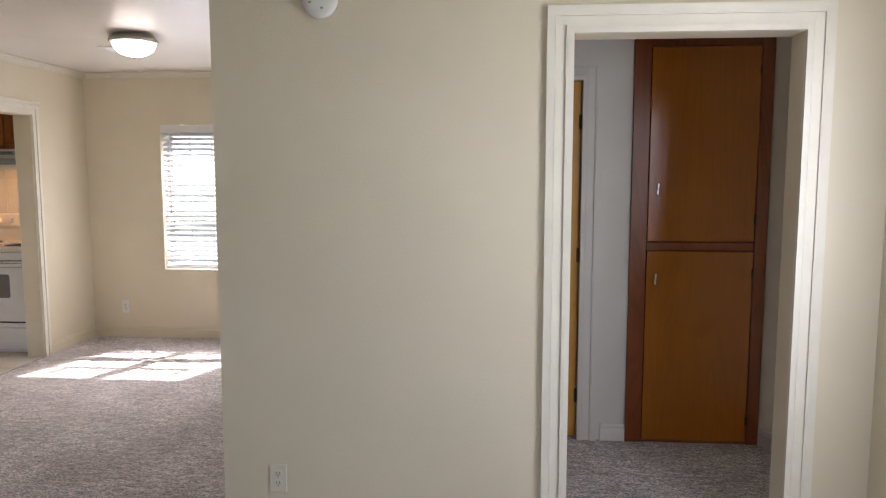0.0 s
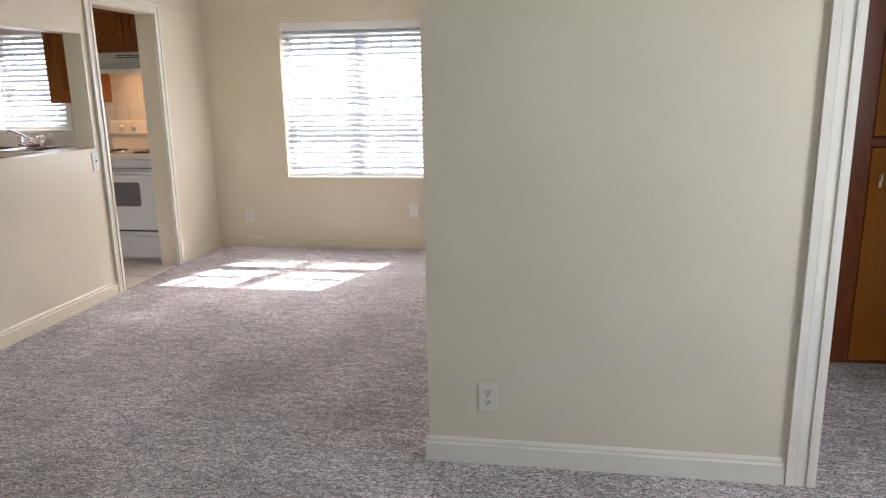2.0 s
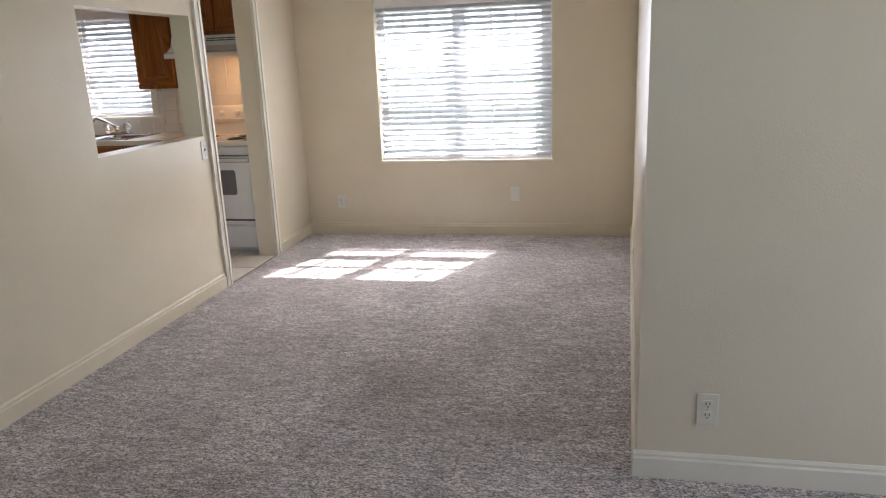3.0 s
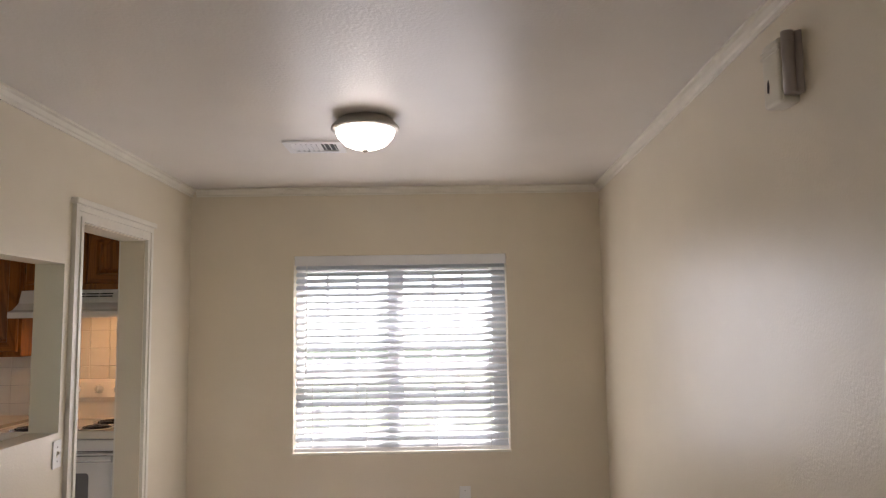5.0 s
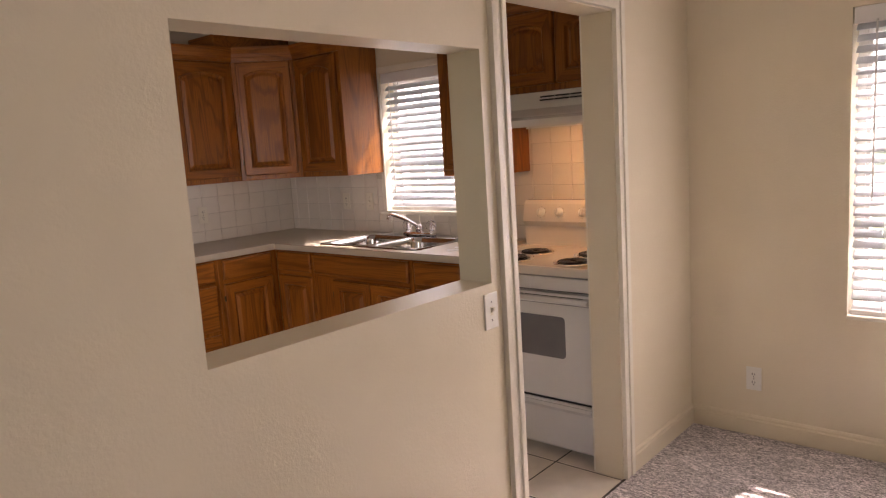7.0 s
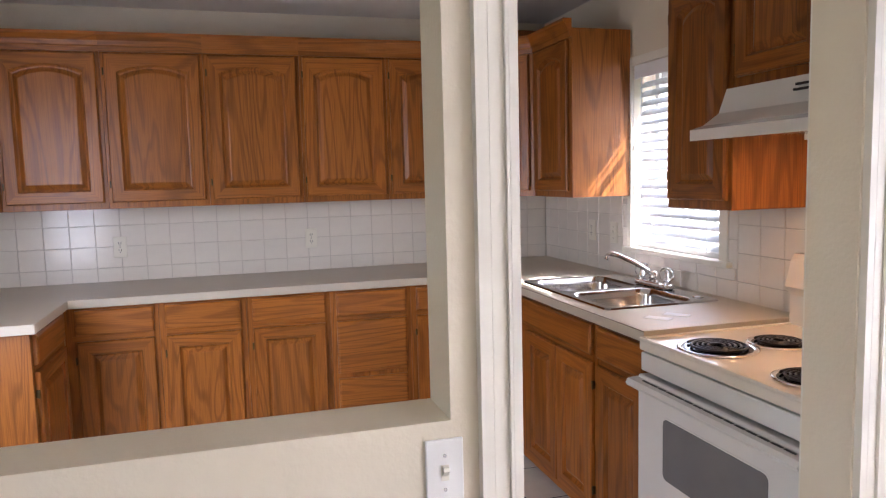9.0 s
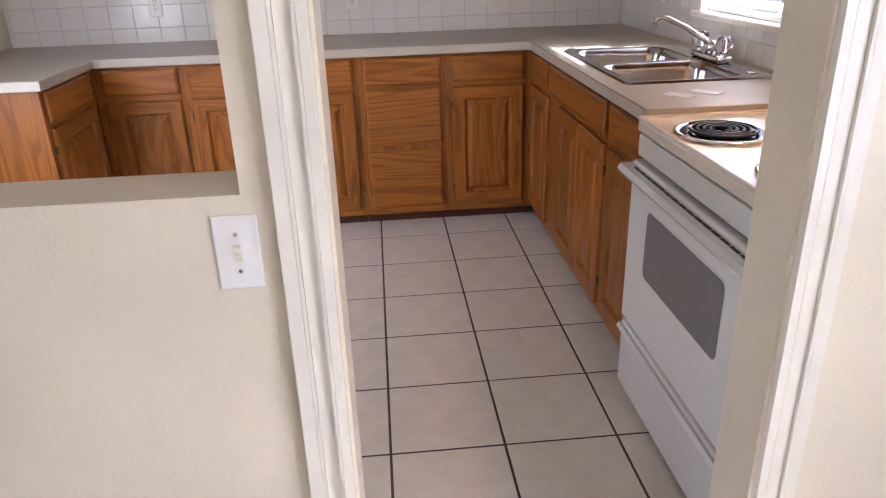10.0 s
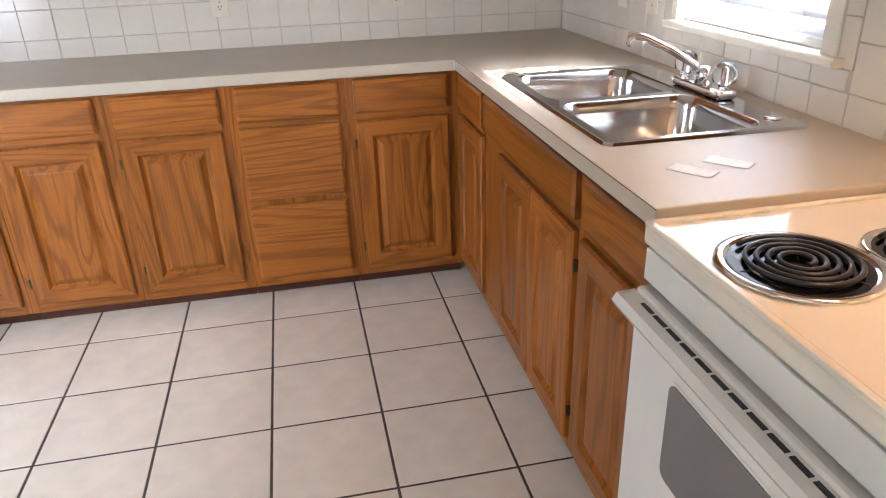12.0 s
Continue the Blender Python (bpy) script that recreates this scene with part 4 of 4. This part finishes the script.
ch = thing("door_chime", "cream door chime box with dark side panel on the wall", "door chime", pose(-1.123, 3.335, 2.165, 0, 0, 2.5))
part(ch, "cover", lambda b: (box(b, -0.062, 0.0, -0.01, 0.085, -0.10, 0.085, 0.012, seg=3), box(b, -0.064, -0.058, -0.012, 0.087, 0.045, 0.052, 0.002), box(b, -0.064, -0.058, -0.012, 0.087, 0.062, 0.068, 0.002)), IVORY)
part(ch, "tube", lambda b: [tube(b, [(x, -0.026, -0.082), (x, -0.026, 0.09)], 0.017, 10) for x in (-0.044, -0.013)], GREY, label="dull grey chime tubes")
part(ch, "mark", lambda b: prism(b, [(0.05, -0.06), (0.058, -0.055), (0.056, -0.03), (0.05, -0.02), (0.046, -0.04)], 0, -0.0635, -0.061), BLACK)

sd = thing("smoke_detector", "round white smoke detector on the partition wall", "smoke detector", pose(-0.728, PY, 2.145, 90))
part(sd, "body", lambda b: lathe(b, [(0.068, 0.0), (0.068, 0.014), (0.058, 0.030), (0.04, 0.034), (0.0, 0.034)], 32), PLASTIC)
part(sd, "grille", lambda b: [box(b, 0.035 * math.cos(a) - 0.006, 0.035 * math.cos(a) + 0.006, 0.035 * math.sin(a) - 0.004, 0.035 * math.sin(a) + 0.004, 0.033, 0.0355) for a in [radians(d) for d in (40, 110, 200, 290)]], GREY)

# ---------------- hall: linen closet, door, bedroom ----------------
closet = thing("linen_closet", "built-in varnished wood closet with two stacked doors", "closet", pose(0.668, HY, 0))
def closet_body(b):
    box(b, 0.0, 0.088, -0.02, 0.03, 0.0, 2.228, 0.002)
    box(b, 0.660, 0.725, -0.02, 0.03, 0.0, 2.228, 0.002)
    box(b, 0.088, 0.660, -0.014, 0.03, 1.082, 1.128, 0.003)
    box(b, 0.088, 0.660, -0.014, 0.03, 2.17, 2.228, 0.002)
    box(b, 0.088, 0.660, -0.012, 0.03, 0.0, 0.012)
part(closet, "face_frame", closet_body, CLOSETF, label="dark red-brown stained frame")
part(closet, "back", lambda b: box(b, 0.002, 0.722, 0.03, 0.118, 0.0, 2.228), CLOSETF)
for z0, z1, hz in ((0.016, 1.079, 0.927), (1.132, 2.167, 1.417)):
    d = part(closet, "door", lambda b: box(b, 0.091, 0.657, -0.022, 0.02, z0, z1, 0.004, seg=2), CLOSET, label="glossy amber veneer door")
    part(d, "handle", lambda b: (box(b, 0.132, 0.146, -0.034, -0.022, hz - 0.035, hz + 0.03, 0.003), box(b, 0.133, 0.145, -0.046, -0.03, hz - 0.005, hz + 0.03, 0.003)), CHROME, label="small chrome latch")
    for k in (z0 + 0.12, z1 - 0.12):
        part(d, "hinge", lambda b: box(b, 0.65, 0.664, -0.027, -0.018, k - 0.025, k + 0.025, 0.002), BRASSD)
hd = thing("door_1", "amber varnished wood door standing closed in hall", "door", pose(-0.38, HY + 0.02, 0), kind="structure")
part(hd, "slab", lambda b: box(b, 0.004, 0.776, 0.0, 0.035, 0.012, 1.996, 0.003), AMBER)
part(hd, "hinge", lambda b: [box(b, 0.765, 0.779, -0.006, 0.002, z - 0.04, z + 0.04, 0.002) for z in (0.25, 1.05, 1.78)], BRASSD)

# ---------------- window trim and sill in the kitchen ----------------
def kitchen_trim(b):
    x0, x1, z0, z1 = KWIN
    box(b, x0 - 0.035, x0, NY - 0.016, NY, z0, z1 + 0.04, 0.003)
    box(b, x1, x1 + 0.055, NY - 0.016, NY, z0, z1 + 0.04, 0.003)
    box(b, x0, x1, NY - 0.016, NY, z1, z1 + 0.04, 0.003)
solid("trim_kitchen_window", kitchen_trim, TRIM, "painted casing round the kitchen window", "casing")
solid("trim_kitchen_sill", lambda b: box(b, KWIN[0] - 0.04, KWIN[1] + 0.085, NY - 0.045, NY + 0.1, KWIN[2] - 0.018, KWIN[2] + 0.005, 0.004), TRIM, "worn painted kitchen window sill", "sill")

# ---------------- tiles, last ----------------
def tile_piece(w, d, t, bev):
    return lambda b: box(b, -w / 2, w / 2, -d / 2, d / 2, -t, 0.0, bev)

G = 0.3365
fl = bpy.data.objects["floor_kitchen"]
memo = {}
X0, Y0 = -5.45, 5.135
i0, i1 = math.floor((KW - X0) / G), math.ceil((WX - X0) / G)
j0, j1 = math.floor((KS - Y0) / G), math.ceil((NY - Y0) / G)
for i in range(i0, i1):
    for j in range(j0, j1):
        xa, xb = max(X0 + i * G, KW + 0.002), min(X0 + (i + 1) * G, WX + 0.010)
        ya, yb = max(Y0 + j * G, KS + 0.002), min(Y0 + (j + 1) * G, NY - 0.002)
        if xb - xa < 0.02 or yb - ya < 0.02:
            continue
        key = (round(xb - xa, 3), round(yb - ya, 3))
        if key not in memo:
            memo[key] = mesh("tile", tile_piece(key[0] - 0.008, key[1] - 0.008, 0.006, 0.0015), TILE)
        part(fl, "tile", memo[key], m=pose((xa + xb) / 2, (ya + yb) / 2, random.uniform(-0.0004, 0.0004), random.uniform(-0.06, 0.06), random.uniform(-0.06, 0.06)))

T, TH = 0.128, 0.1165
kww = solid("backsplash_west", lambda b: box(b, KW, KW + 0.008, KS, NY - 0.009, 0.80, 1.326), WGROUT, "grouted tile backsplash on the west wall", "backsplash")
kwn = solid("backsplash_north", lambda b: cells(b, [KW + 0.008, KWIN[0] - 0.036, KWIN[1] + 0.056, -4.69, KX - 0.001], [0.80, KWIN[2] - 0.019, 1.31, 1.72], [(KWIN[0] - 0.036, KWIN[1] + 0.056, KWIN[2] - 0.019, 2), (KW, -4.69, 1.31, 2)], 1, NY - 0.008, NY), WGROUT, "grouted tile backsplash behind sink and stove", "backsplash")
halves = {}


def wall_tile(width):
    """A wall tile, whole or cut to a width."""
    key = round(width, 3)
    if key not in halves:
        halves[key] = mesh("tile", lambda b: box(b, -key / 2 + 0.0012, key / 2 - 0.0012, -0.004, 0.004, -TH / 2 + 0.0012, TH / 2 - 0.0012, 0.0015), WTILE)
    return halves[key]


def course(a, b):
    """Pieces (centre, width) of one course from b down to a."""
    hi = b
    while hi - a > 0.015:
        lo = max(a, hi - T)
        yield (lo + hi) / 2, hi - lo
        hi = lo


z = 0.914 + TH / 2 - 0.04
while z < 1.70:
    if z < 1.30:
        for y, wide in course(KS + 0.004, NY - 0.013):
            part(kww, "tile", wall_tile(wide), m=pose(KW + 0.008, y, z, random.uniform(-0.25, 0.25), 0, 90 + random.uniform(-0.25, 0.25)))
    if z + TH / 2 < KWIN[2] - 0.019:
        runs = [(KW + 0.013, KX - 0.003)]
    elif z < 1.29:
        runs = [(KW + 0.013, KWIN[0] - 0.089), (-5.055, KX - 0.003)]
    else:
        runs = [(-4.689, KX - 0.003)]
    for a, c in runs:
        for x, wide in course(a, c):
            part(kwn, "tile", wall_tile(wide), m=pose(x, NY - 0.008, z, random.uniform(-0.25, 0.25), 0, random.uniform(-0.25, 0.25)))
    z += TH

# cut tiles round the window
def cut_tile(x0, x1, z0, z1):
    part(kwn, "tile", lambda b: box(b, x0 + 0.0012, x1 - 0.0012, NY - 0.012, NY - 0.004, z0 + 0.0012, z1 - 0.0012, 0.0015), WTILE)


z0 = 0.914 - 0.04 + TH
for i in range(7):
    xa = KWIN[0] - 0.088 + i * 0.1256
    cut_tile(xa, xa + 0.1256, z0, KWIN[2] - 0.020)
for k in range(2):
    za = z0 + 0.049 + k * 0.12
    cut_tile(KWIN[1] + 0.057, -5.056, za, za + 0.12)
    cut_tile(-5.948, KWIN[0] - 0.037, za, za + 0.12)
